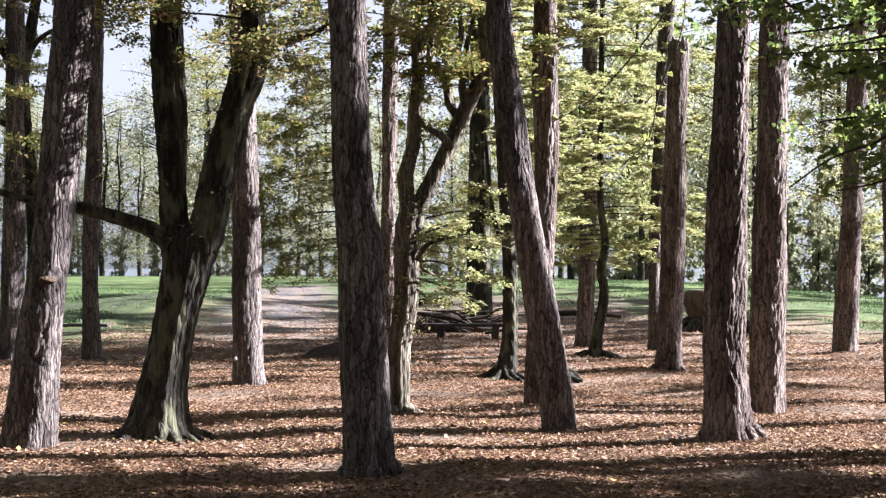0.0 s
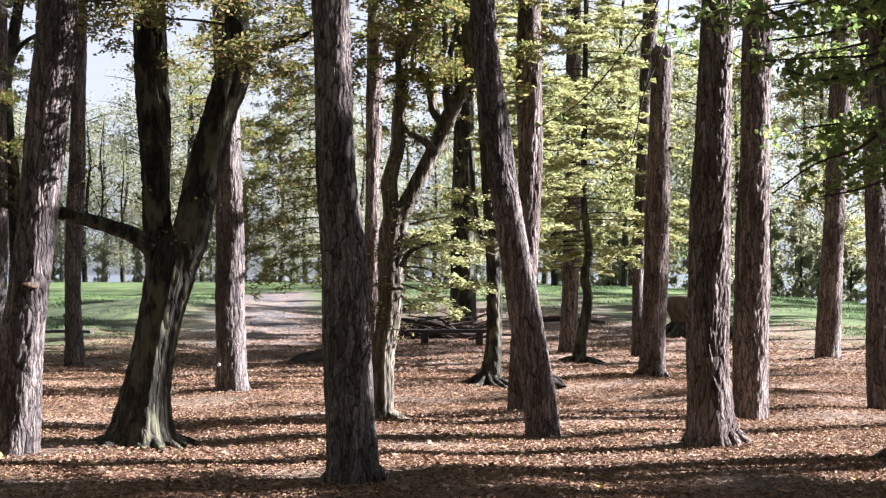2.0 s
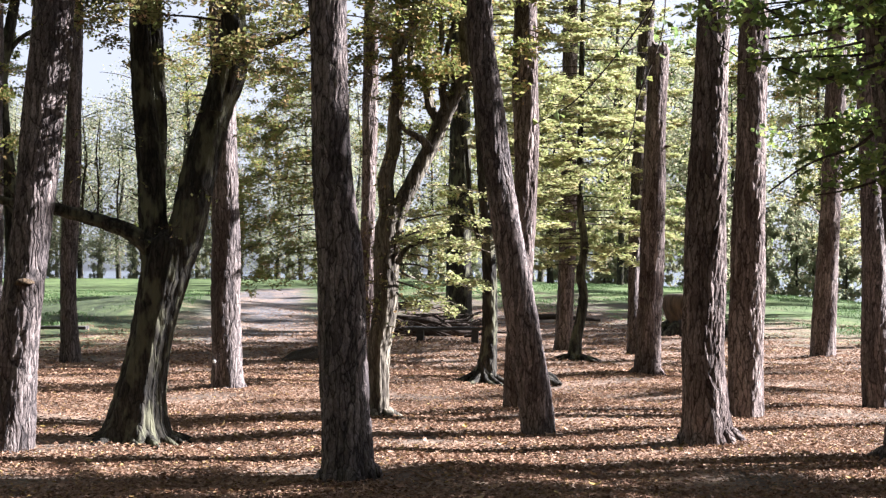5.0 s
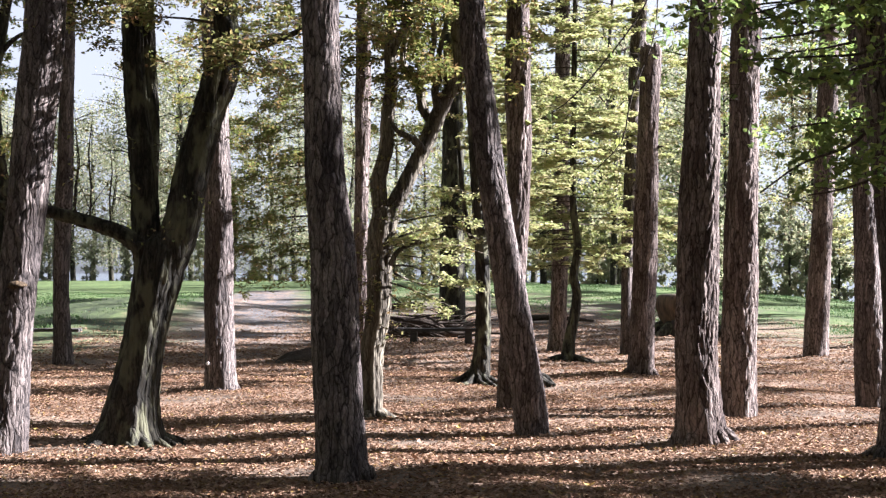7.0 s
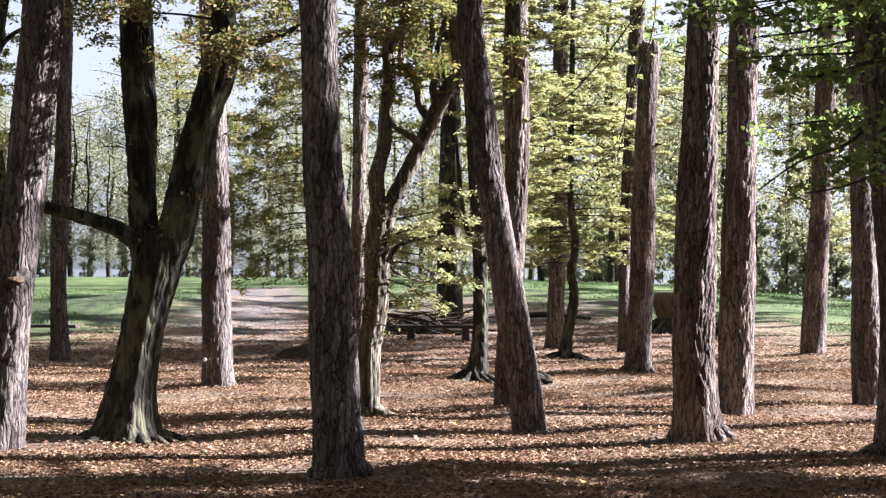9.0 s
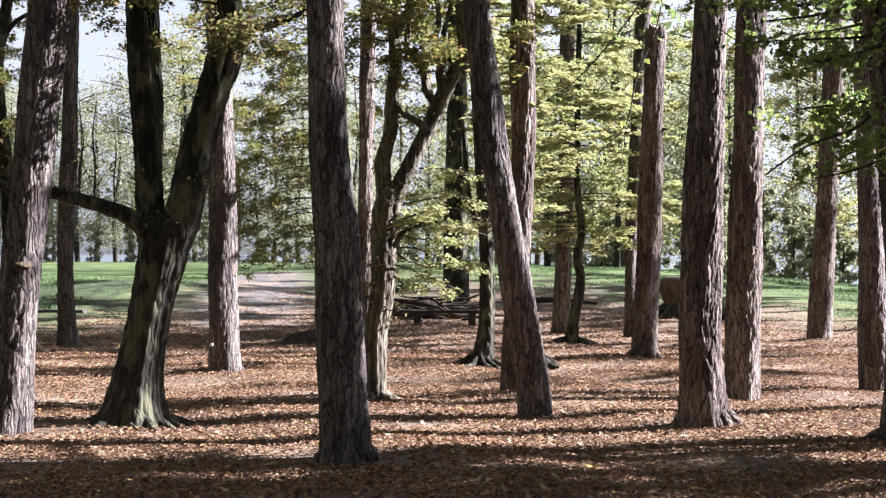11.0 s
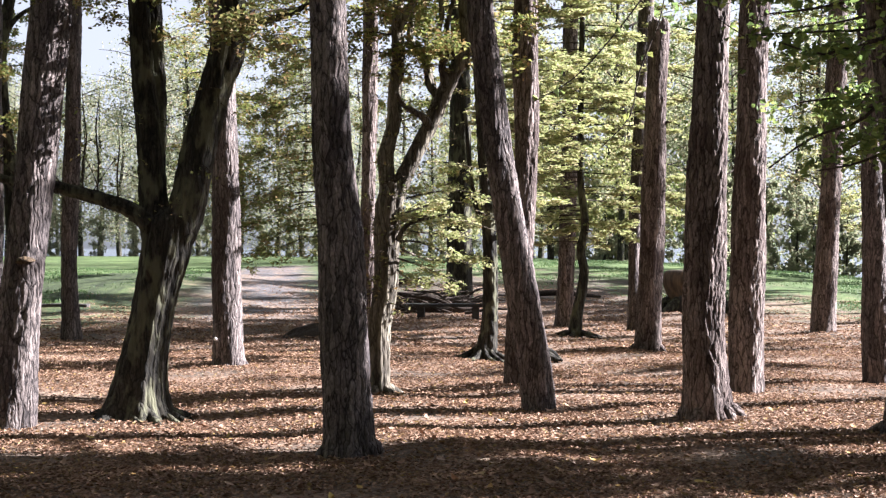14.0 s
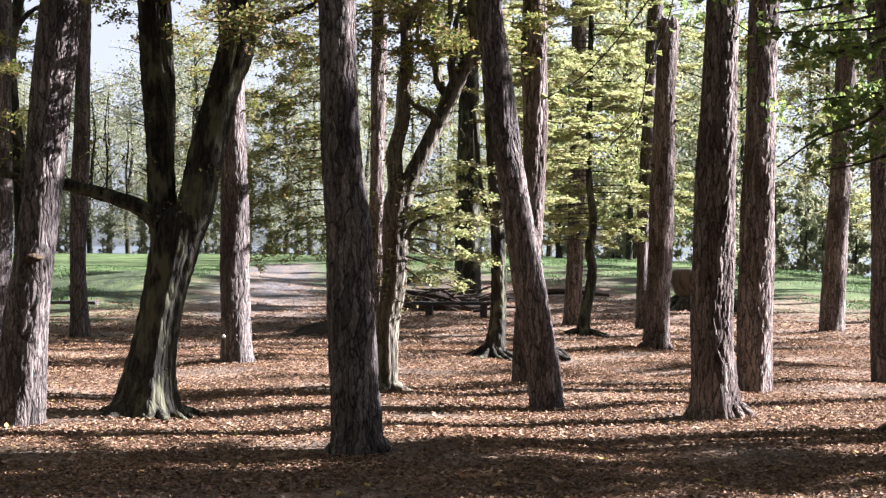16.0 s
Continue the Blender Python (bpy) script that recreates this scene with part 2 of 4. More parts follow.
# ---- geometry helpers ----
rng = np.random.default_rng(7)


def mesh_of(name, verts, faces, mat, smooth=True, relief=None):
    verts, faces = np.asarray(verts, np.float32), np.asarray(faces, np.int32)
    me = bpy.data.meshes.new(name)
    me.vertices.add(len(verts))
    me.vertices.foreach_set("co", verts.ravel())
    width = faces.shape[1]
    me.loops.add(faces.size)
    me.loops.foreach_set("vertex_index", faces.ravel())
    me.polygons.add(len(faces))
    me.polygons.foreach_set("loop_start", np.arange(len(faces), dtype=np.int32) * width)
    me.polygons.foreach_set("use_smooth", np.full(len(faces), smooth))
    if relief is not None:
        me.attributes.new("relief", "FLOAT", "POINT").data.foreach_set("value", np.asarray(relief, np.float32))
    me.materials.append(mat)
    me.update(calc_edges=True)
    return me


def part(name, me, parent, label=""):
    ob = new(name, me)
    ob.parent = parent
    return tagged(ob, label)


def thing(name, at, label, category, group=""):
    ob = new(name)
    ob.empty_display_size = 0.2
    ob.location = at
    return tagged(ob, label, category, group)


def spline(path, step):
    """Points (x, y, z, r) along a smooth curve, about step metres apart."""
    p = np.array([path[0], *path, path[-1]], float)
    p[0] = 2 * p[1] - p[2]
    p[-1] = 2 * p[-2] - p[-3]
    out = []
    for a, b, c, d in zip(p, p[1:], p[2:], p[3:]):
        n = max(2, int(np.linalg.norm(c[:3] - b[:3]) / step))
        t = np.linspace(0, 1, n, endpoint=False)[:, None]
        out.append(0.5 * (2 * b + (c - a) * t + (2 * a - 5 * b + 4 * c - d) * t ** 2 + (3 * b - a - 3 * c + d) * t ** 3))
    out.append(p[-2:-1])
    out = np.concatenate(out)
    out[:, 3] = np.maximum(out[:, 3], 0.002)
    return out


def hashed(i, j, k):
    return np.modf(np.abs(np.sin(i * 127.1 + j * 311.7 + k * 74.7) * 43758.5453))[0]


def plates(u, v, around):
    """Cellular relief, periodic in u: 0 in the cracks, 1 on the plates."""
    iu, iv = np.floor(u), np.floor(v)
    f1, f2 = np.full(u.shape, 9.0), np.full(u.shape, 9.0)
    for du in (-1, 0, 1):
        for dv in (-1, 0, 1):
            cu, cv = iu + du, iv + dv
            wrap = np.mod(cu, around)
            d = np.hypot(cu + 0.15 + 0.7 * hashed(wrap, cv, 1) - u, cv + 0.05 + 0.9 * hashed(wrap, cv, 2) - v)
            f2 = np.where(d < f1, f1, np.minimum(f2, d))
            f1 = np.minimum(f1, d)
    return np.clip((f2 - f1) * 2.2, 0, 1)


def tube(path, seg, step, bark="", depth=0.02, flare=0.0, lobes=5, seed=0.0):
    """Vertices, quads and relief of a tapered stem along a path of (x, y, z, r)."""
    p = spline(path, step)
    n = len(p)
    along = np.concatenate([[0], np.cumsum(np.linalg.norm(np.diff(p[:, :3], axis=0), axis=1))])
    tangent = np.gradient(p[:, :3], axis=0)
    tangent /= np.linalg.norm(tangent, axis=1)[:, None] + 1e-9
    side = np.cross(tangent, (0.0, 1.0, 0.0))
    weak = np.linalg.norm(side, axis=1) < 0.2
    side[weak] = np.cross(tangent[weak], (1.0, 0.0, 0.0))
    side /= np.linalg.norm(side, axis=1)[:, None]
    other = np.cross(tangent, side)
    angle = np.linspace(0, 2 * np.pi, seg, endpoint=False)
    a, s = np.meshgrid(angle, along)
    r = np.repeat(p[:, 3:4], seg, 1)
    relief = np.ones_like(r)
    if bark == "pine":
        mean = float(np.median(p[:, 3]))
        around = max(8, int(round(2 * np.pi * mean / 0.05)))
        wob = 0.22 * np.sin(s * 7 + seed * 5 + 3 * np.sin(a * 2 + seed)) + 0.16 * np.sin(s * 19 + a * 3 + seed) + 0.12 * np.sin(s * 43 + a * 7)
        u = a / (2 * np.pi) * around + wob
        relief = plates(u, s / 0.26 + 0.4 * np.sin(a * 5 + seed) + seed * 3.7, around) ** 0.6
        r = r + depth * (relief - 0.6) + 0.012 * np.sin(a * 2 + s * 1.7 + seed) + 0.006 * np.sin(a * 5 - s * 4)
    elif bark == "flute":
        twist = a * lobes + 0.5 * s + 0.7 * np.sin(s * 0.9 + seed)
        relief = 0.5 + 0.27 * np.sin(twist) + 0.17 * np.sin(a * (lobes * 2 + 1) + 0.9 * np.sin(s * 1.3 + a + seed)) + 0.08 * np.sin(a * (lobes * 4 + 3) + 1.6 * np.sin(s * 2.7 + 2 * a))
        r = r * (1 + depth * 4 * (relief - 0.5)) + 0.004 * np.sin(s * 31 + a * 7)
    if flare:
        low = np.exp(-s / 0.22)
        ridge = 0.55 + 0.45 * np.sin(a * lobes + seed * 2.3) * np.sin(a * 2 + seed) + 0.15 * np.sin(a * 9 + seed)
        r = r * (1 + flare * low * ridge)
    verts = (p[:, None, :3] + side[:, None] * (np.cos(a) * r)[..., None] + other[:, None] * (np.sin(a) * r)[..., None]).reshape(-1, 3)
    i, j = np.meshgrid(np.arange(n - 1), np.arange(seg), indexing="ij")
    k = (j + 1) % seg
    faces = np.stack([i * seg + j, i * seg + k, (i + 1) * seg + k, (i + 1) * seg + j], -1).reshape(-1, 4)
    return verts, faces, relief.ravel()


def joined(pieces):
    verts, faces, reliefs, base = [], [], [], 0
    for v, f, r in pieces:
        verts.append(v), faces.append(f + base), reliefs.append(r)
        base += len(v)
    return np.concatenate(verts), np.concatenate(faces), np.concatenate(reliefs)


def leaves(points, size, flat=0.5, spread=0.35, narrow=0.55, fold=0.25):
    """Folded leaf blades (two triangles each) at the points. flat: how nearly they lie level."""
    n = len(points)
    normal = rng.normal(size=(n, 3)) * (1 - flat)
    normal[:, 2] += flat + 0.05
    normal /= np.linalg.norm(normal, axis=1)[:, None]
    way = rng.normal(size=(n, 3))
    way -= normal * (way * normal).sum(1)[:, None]
    way /= np.linalg.norm(way, axis=1)[:, None]
    across = np.cross(normal, way)
    length = (size * (1 + spread * rng.uniform(-1, 1, n)))[:, None]
    half, up = length * narrow * 0.5, normal * length * fold * rng.uniform(0.2, 1, (n, 1))
    root, tip = points - way * length * 0.5, points + way * length * 0.5
    left, right = points + across * half + up, points - across * half + up
    verts = np.stack([root, left, tip, right], 1).reshape(-1, 3)
    k = np.arange(n)[:, None] * 4
    faces = np.stack([np.hstack([k, k + 1, k + 2]), np.hstack([k, k + 2, k + 3])], 1).reshape(-1, 3)
    return verts, faces


def grow(path, start, end, count, length, rise, droop, radius, level=0.12, turn=None):
    """Side boughs from a stem: returns their paths (x, y, z, r)."""
    p = spline(path, 0.1)
    out = []
    for i in range(count):
        f = start + (end - start) * (i + rng.uniform(0, 1)) / count
        at = p[min(len(p) - 1, int(f * len(p)))]
        heading = rng.uniform(0, 2 * np.pi) if turn is None else turn + rng.uniform(-0.9, 0.9)
        long = length * rng.uniform(0.55, 1.1)
        steps = np.linspace(0, 1, 5)
        bend = rng.normal(0, 0.35)
        rows = []
        for s in steps:
            h = heading + bend * s
            rows.append((at[0] + math.cos(h) * long * s, at[1] + math.sin(h) * long * s,
                         at[2] + long * (rise * s - droop * s * s) + rng.normal(0, level * 0.3) * s, radius * (1 - 0.85 * s)))
        out.append(rows)
    return out


def sprays(boughs, per_metre, width, thick, size, flat=0.7, from_=0.25):
    """Leaf positions in level sprays along the boughs, with side twigs."""
    points, twigs = [], []
    for rows in boughs:
        p = spline(rows, 0.06)
        p = p[int(len(p) * from_):]
        long = np.linalg.norm(p[-1, :3] - p[0, :3])
        n = max(4, int(per_metre * long))
        # Leaves keep to side twigs, so that gaps stay between them.
        twig_count = max(3, int(long / 0.14))
        anchors = p[rng.integers(0, len(p), twig_count), :3]
        heading = rng.uniform(0, 2 * np.pi, twig_count)
        reach = width * rng.uniform(0.3, 1.0, twig_count)
        ends = anchors + np.stack([np.cos(heading) * reach, np.sin(heading) * reach, rng.normal(-0.08, 0.12, twig_count) * reach], 1)
        pick = rng.integers(0, twig_count, n)
        f = np.sqrt(rng.uniform(0, 1, n))[:, None]
        spot = anchors[pick] * (1 - f) + ends[pick] * f
        spot += rng.normal(size=(n, 3)) * (0.05, 0.05, thick)
        points.append(spot)
        for a, b in zip(anchors, ends):
            twigs.append([(*a, 0.005), (*((a + b) / 2 + rng.normal(0, 0.02, 3)), 0.004), (*b, 0.002)])
    return np.concatenate(points), twigs


def add_crown(tree, boughs, mat, per_metre, width, thick, size, flat=0.7, narrow=0.55, bark=None, from_=0.25, far=False):
    """Boughs, their twigs and the leaves on them."""
    shift = np.array(tree.location)
    points, twigs = sprays(boughs, per_metre, width, thick, size, flat, from_)
    v, f = leaves(points - shift, size, flat, narrow=narrow)
    tagged(part("crown", mesh_of("crown", v, f, mat, smooth=False), tree), kind="stuff")
    if far:
        v, f, r = joined([tube(rows, 3, 1.5) for rows in boughs])
        tagged(part("bough_wood", mesh_of("bough_wood", v - shift, f, bark or TWIG, relief=r), tree), kind="stuff")
        return
    for rows in boughs:
        v, f, r = tube(rows, 6, 0.12)
        part("bough", mesh_of("bough", v - shift, f, bark or TWIG, relief=r), tree)
    v, f, r = joined([tube(rows, 3, 0.3) for rows in twigs])
    tagged(part("twig_spray", mesh_of("twig_spray", v - shift, f, bark or TWIG, relief=r), tree), kind="stuff")


def add_stem(tree, name, path, mat, seg=48, step=0.03, bark="pine", depth=0.022, flare=0.0, lobes=5, seed=0.0, parent=None):
    v, f, r = tube(path, seg, step, bark, depth, flare, lobes, seed)
    return part(name, mesh_of(name, v - np.array(tree.location), f, mat, relief=r), parent or tree)


def needle_crown(tree, top, low, high, radius, count, size=0.32):
    """A pine's high crown: tufts of needles round boughs, with gaps."""
    boughs = []
    for i in range(count):
        z = low + (high - low) * (i + 0.5) / count
        reach = radius * (1.05 - 0.75 * (z - low) / (high - low)) * rng.uniform(0.6, 1.1)
        h = rng.uniform(0, 2 * np.pi)
        boughs.append([(top[0] + math.cos(h) * reach * s, top[1] + math.sin(h) * reach * s, z + 0.25 * reach * s * (1 - 0.5 * s), 0.05 * (1 - 0.8 * s))
                       for s in (0, 0.35, 0.7, 1.0)])
    add_crown(tree, boughs, NEEDLES, 105, 0.8, 0.18, size, flat=0.35, narrow=0.32, far=True)


def pine(path, label, mat=PINE_BARK, seg=64, step=0.024, flare=0.35, seed=0.0, crown=(11.0, 18.0, 3.4, 32), depth=0.016, lobes=5):
    """A tall pine: the trunk as far up as it shows, its upper stem and its crown."""
    path = [tuple(r) for r in path]
    x, y, z, r = path[0]
    tree = thing("pine_tree", (x, y, 0), label, "pine tree", "pines of the grove")
    path = [(x, y, -0.15, r)] + path[1:] if flare else path
    add_stem(tree, "trunk", path, mat, seg, step, "pine", depth, flare, lobes, seed)
    if crown:
        (x0, y0, z0, r0), (x1, y1, z1, r1) = path[-2], path[-1]
        lean = ((x1 - x0) / (z1 - z0), (y1 - y0) / (z1 - z0))
        low, high, radius, count = crown
        upper = [path[-1]] + [(x1 + lean[0] * 0.5 * (h - z1), y1 + lean[1] * 0.5 * (h - z1), h, r1 * (1 - 0.9 * (h - z1) / (high - z1)))
                              for h in np.linspace(z1, high, 5)[1:]]
        add_stem(tree, "upper_stem", upper, mat, 14, 0.4, "pine", depth * 0.8, seed=seed)
        needle_crown(tree, (upper[2][0], upper[2][1]), low, high, radius, count)
    return tree


# ---- ground ----
def height(x, y):
    """The lie of the land: nearly level, a low bank by the meadow, falling away to the lake behind it."""
    z = 0.02 * np.sin(x * 1.9 + 0.7 * y) + 0.015 * np.sin(1.3 * y - 0.8 * x) + 0.012 * np.sin(3.1 * x + 2.3 * y)
    z = z * np.clip(y / 6, 0, 1)
    z += 0.42 * np.exp(-((y - 46) / 8.0) ** 2) * np.exp(-((x + 9.5 + 0.1 * (y - 46)) / 4.2) ** 2)
    # The floor climbs to a broad crest where the meadow begins, lower towards the lake's open side.
    crest = np.interp(x, (-12, -4, 3, 10, 13, 16, 19, 22, 26, 34), (0.5, 0.75, 0.93, 0.86, 0.66, 0.42, 0.18, -0.3, -0.8, -1.6))
    f = np.clip((y - 30) / 34, 0, 1)
    z += crest * f * f * (3 - 2 * f)
    lumps = np.sin(x * 0.9 + 1.4 * np.sin(y * 0.31)) * np.sin(y * 0.7 + 0.6 * x) + 0.5 * np.sin(2.1 * x - 1.3 * y) + 0.4 * np.sin(1.7 * x + 2.6 * y)
    z += 0.11 * lumps * np.clip((y - 30) / 8, 0, 1) * np.clip((72 - y) / 15, 0, 1) * np.clip((-6.5 - x) / 3, 0.15, 1)
    edge = 68 + 95 / (1 + np.exp((x + 2) / 7.0))
    over = np.maximum(0, y - edge)
    return z - np.minimum(9.0, 0.0012 * over ** 2 + 0.045 * over)


def ground_sheet():
    u = np.linspace(-1, 1, 141)
    xs = np.sign(u) * (22 * np.abs(u) + 1800 * np.abs(u) ** 7)
    w = np.linspace(0, 1, 260)
    ys = -30 + 110 * w + 3200 * w ** 9
    x, y = np.meshgrid(xs, ys)
    verts = np.stack([x, y, height(x, y)], -1).reshape(-1, 3)
    n, m = x.shape
    i, j = np.meshgrid(np.arange(n - 1), np.arange(m - 1), indexing="ij")
    faces = np.stack([i * m + j, i * m + j + 1, (i + 1) * m + j + 1, (i + 1) * m + j], -1).reshape(-1, 4)
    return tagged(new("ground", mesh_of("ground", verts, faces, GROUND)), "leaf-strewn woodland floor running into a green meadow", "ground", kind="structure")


floor_sheet = ground_sheet()


def fallen_leaves(count, near, far, size, name):
    y = near + (far - near) * rng.uniform(0, 1, count) ** 1.15
    x = rng.uniform(-1, 1, count) * (0.36 * y + 1.2)
    clump = np.sin(x * 2.1 + 1.3 * np.sin(y * 1.7)) + np.sin(y * 2.7 + 1.1 * np.sin(x * 1.3)) + rng.normal(0, 0.9, count)
    bare = np.clip((y - near) / 2.5, 0.1, 1)
    keep = (y + np.where(x > 0.8, 1.9, 2.2) * np.abs(x - 0.8) + rng.normal(0, 5, count) + 4 * np.sin(x * 0.9 + y * 0.35) < 50) & (clump > -1.2) & (rng.uniform(0, 1, count) < bare)
    x, y = x[keep], y[keep]
    points = np.stack([x, y, height(x, y) + rng.uniform(0.004, 0.03, len(x))], -1)
    v, f = leaves(points, size, flat=0.84, narrow=0.62, fold=0.28)
    return tagged(new(name, mesh_of(name, v, f, LITTER, smooth=False)), "dry brown fallen leaves carpeting the ground", "leaf litter", kind="stuff")


fallen_leaves(270000, 7.5, 23, 0.041, "leaf_litter")
fallen_leaves(130000, 20, 46, 0.06, "leaf_litter")


def loose_leaves(count, parent):
    """Single curled leaves on the foreground floor."""
    shapes = []
    for k in range(6):
        long, wide, curl = 0.075 + 0.006 * k, 0.042 + 0.003 * (k % 3), 0.012 + 0.005 * k
        rows, faces = [], []
        for i, (f, w) in enumerate(((0.0, 0.05), (0.22, 0.75), (0.5, 1.0), (0.78, 0.65), (1.0, 0.04))):
            lift = curl * (2 * f - 1) ** 2
            rows += [((f - 0.5) * long, -w * wide * 0.5, lift + 0.012 * w), ((f - 0.5) * long, 0, lift), ((f - 0.5) * long, w * wide * 0.5, lift + 0.012 * w)]
            if i:
                b = 3 * i
                faces += [(b - 3, b - 2, b + 1, b), (b - 2, b - 1, b + 2, b + 1)]
        shapes.append(mesh_of("leaf", rows, faces, LOOSE_LEAF))
    dice = random.Random(21)
    for i in range(count):
        y = 8.4 + 6.5 * dice.random()
        x = dice.uniform(-0.34, 0.34) * y
        ob = part("leaf", shapes[i % 6], parent)
        ob.matrix_local = pose(x, y, float(height(np.array(x), np.array(y))) + 0.022, dice.uniform(-25, 25), dice.uniform(-25, 25), dice.uniform(0, 360))


loose_leaves(290, floor_sheet)

# ---- the pines ----
pine([(-4.03, 12.6, -0.02, 0.248), (-3.94, 12.6, 0.82, 0.209), (-3.84, 12.6, 1.61, 0.188), (-3.70, 12.6, 2.92, 0.178), (-3.58, 12.6, 4.24, 0.172)],
     "leaning pine with furrowed bark sunlit on one side", seed=1.0, seg=96, flare=0.12)
pine([(-6.79, 25, -0.01, 0.176), (-6.83, 25, 1.52, 0.150), (-6.75, 25, 4.13, 0.140), (-6.72, 25, 6.74, 0.124)], "slim dark pine trunk in shade", seed=2.0, step=0.05, seg=40)
pine([(-8.11, 24.4, -0.02, 0.233), (-8.06, 24.4, 1.52, 0.202), (-8.03, 24.4, 3.56, 0.172), (-8.03, 24.4, 6.62, 0.152)], "dark pine trunk at the edge of the grove", seed=3.0, step=0.05, seg=40)
pine([(-2.95, 18.9, -0.02, 0.227), (-2.98, 18.9, 1.10, 0.196), (-3.00, 18.9, 3.14, 0.172), (-3.07, 18.9, 5.51, 0.157)], "straight pine with pale sunlit bark plates", seed=4.0, step=0.03)
pine([(-0.73, 11, -0.03, 0.210), (-0.78, 11, 0.71, 0.187), (-0.81, 11, 1.63, 0.173), (-0.88, 11, 2.54, 0.157), (-0.93, 11, 3.91, 0.153)],
     "tall grey pine with deeply furrowed bark in shade", seed=5.0, seg=112, step=0.018, flare=0.5)
pine([(-1.22, 22.4, -0.26, 0.130), (-1.22, 22.4, 1.50, 0.125), (-1.18, 22.4, 3.82, 0.116), (-1.16, 22.4, 6.15, 0.111)], "thin reddish pine trunk", RED_BARK, seed=6.0, seg=40, step=0.05)
pine([(1.03, 14.3, -0.02, 0.166), (0.96, 14.3, 0.48, 0.163), (0.77, 14.3, 1.61, 0.163), (0.59, 14.3, 2.79, 0.148), (0.43, 14.3, 3.98, 0.124), (0.39, 14.3, 4.58, 0.119)],
     "strongly leaning pine with grey-brown bark", seed=7.0, seg=80, flare=0.08)
pine([(0.89, 16.4, -0.02, 0.150), (0.93, 16.4, 0.91, 0.136), (1.02, 16.4, 2.61, 0.129), (1.01, 16.4, 3.97, 0.143), (1.01, 16.4, 5.00, 0.136)],
     "reddish pine standing close behind a leaning one", RED_BARK, seed=8.0, flare=0.1)
pine([(2.56, 28.6, -0.01, 0.190), (2.62, 28.6, 1.43, 0.178), (2.68, 28.6, 3.81, 0.154), (2.71, 28.6, 7.38, 0.142)], "distant reddish pine trunk among yellow leaves", RED_BARK, seed=9.0, seg=40, step=0.06)
pine([(3.28, 21.8, -0.02, 0.217), (3.36, 21.8, 1.56, 0.190), (3.41, 21.8, 3.36, 0.172), (3.48, 21.8, 5.22, 0.167)], "reddish pine snapped off high up",
     RED_BARK, seed=10.0, seg=56, step=0.035, crown=None)
snapped = [o for o in scene.objects if o.name.startswith("pine_tree") and o.parent is None][-1]
x, y, z, r = (3.48, 21.8, 5.22, 0.167)
splinters = []
for i in range(16):
    a, long = i * 0.39, random.uniform(0.03, 0.13)
    d = r * (0.82 if i % 3 else 0.4)
    splinters.append(tube([(x + d * math.cos(a), y + d * math.sin(a), z - 0.1, 0.05), (x + d * math.cos(a) * 0.98, y + d * math.sin(a), z + long * 0.5, 0.035),
                           (x + d * math.cos(a) * 1.02, y + d * math.sin(a), z + long, 0.006)], 6, 0.08))
v, f, rel = joined(splinters)
part("snapped_top", mesh_of("snapped_top", v - np.array(snapped.location), f, RED_BARK, relief=rel), snapped, "splintered broken wood")
for px, side, up in ((0.35, 1, 3.6), (0.3, -1, 2.9)):
    at = (3.4 + side * 0.14, 21.75, up)
    v, f, rel = tube([(*at, 0.03), (at[0] + side * 0.12 * px, at[1] - 0.05, at[2] + 0.06, 0.022), (at[0] + side * 0.3 * px, at[1] - 0.1, at[2] + 0.05, 0.008)], 8, 0.05)
    part("dead_stub", mesh_of("dead_stub", v - np.array(snapped.location), f, TWIG, relief=rel), snapped)
pine([(2.58, 13.15, -0.03, 0.234), (2.53, 13.15, 0.80, 0.202), (2.54, 13.15, 1.62, 0.188), (2.58, 13.15, 2.98, 0.172), (2.65, 13.15, 4.34, 0.163)],
     "sturdy pine with a flared root foot", RED_BARK, seed=11.0, seg=104, step=0.02, flare=0.75)
rooted = [o for o in scene.objects if o.name.startswith("pine_tree") and o.parent is None][-1]
pine([(3.56, 16, -0.02, 0.206), (3.58, 16, 0.94, 0.192), (3.61, 16, 2.26, 0.186), (3.68, 16, 4.58, 0.166)], "straight reddish pine with a sunlit edge", RED_BARK, seed=12.0, seg=72, flare=0.15)
pine([(7.34, 26.3, -0.01, 0.229), (7.43, 26.3, 1.54, 0.207), (7.50, 26.3, 2.62, 0.202), (7.63, 26.3, 5.34, 0.180)], "pine at the edge of the meadow, lit pale on one side", RED_BARK, seed=13.0, seg=48, step=0.045)
pine([(5.41, 16.9, -0.02, 0.168), (5.38, 16.9, 0.84, 0.161), (5.36, 16.9, 2.24, 0.151), (5.30, 16.9, 4.00, 0.126), (5.26, 16.9, 5.05, 0.119)], "grey pine trunk in half shade", seed=14.0, seg=56, flare=0.15)
pine([(4.23, 12.2, -0.03, 0.228), (4.22, 12.2, 1.07, 0.202), (4.15, 12.2, 2.34, 0.192), (4.07, 12.2, 3.36, 0.192), (3.97, 12.2, 4.12, 0.192)], "dark leaning pine with spreading root foot", seed=15.0, seg=80, flare=0.55)
pine([(3.80, 27, -0.20, 0.134), (3.85, 27, 2.64, 0.112), (4.00, 27, 5.44, 0.134), (4.10, 27, 7.13, 0.140)], "thin dark pine trunk behind a snapped one", seed=16.0, seg=40, step=0.06)


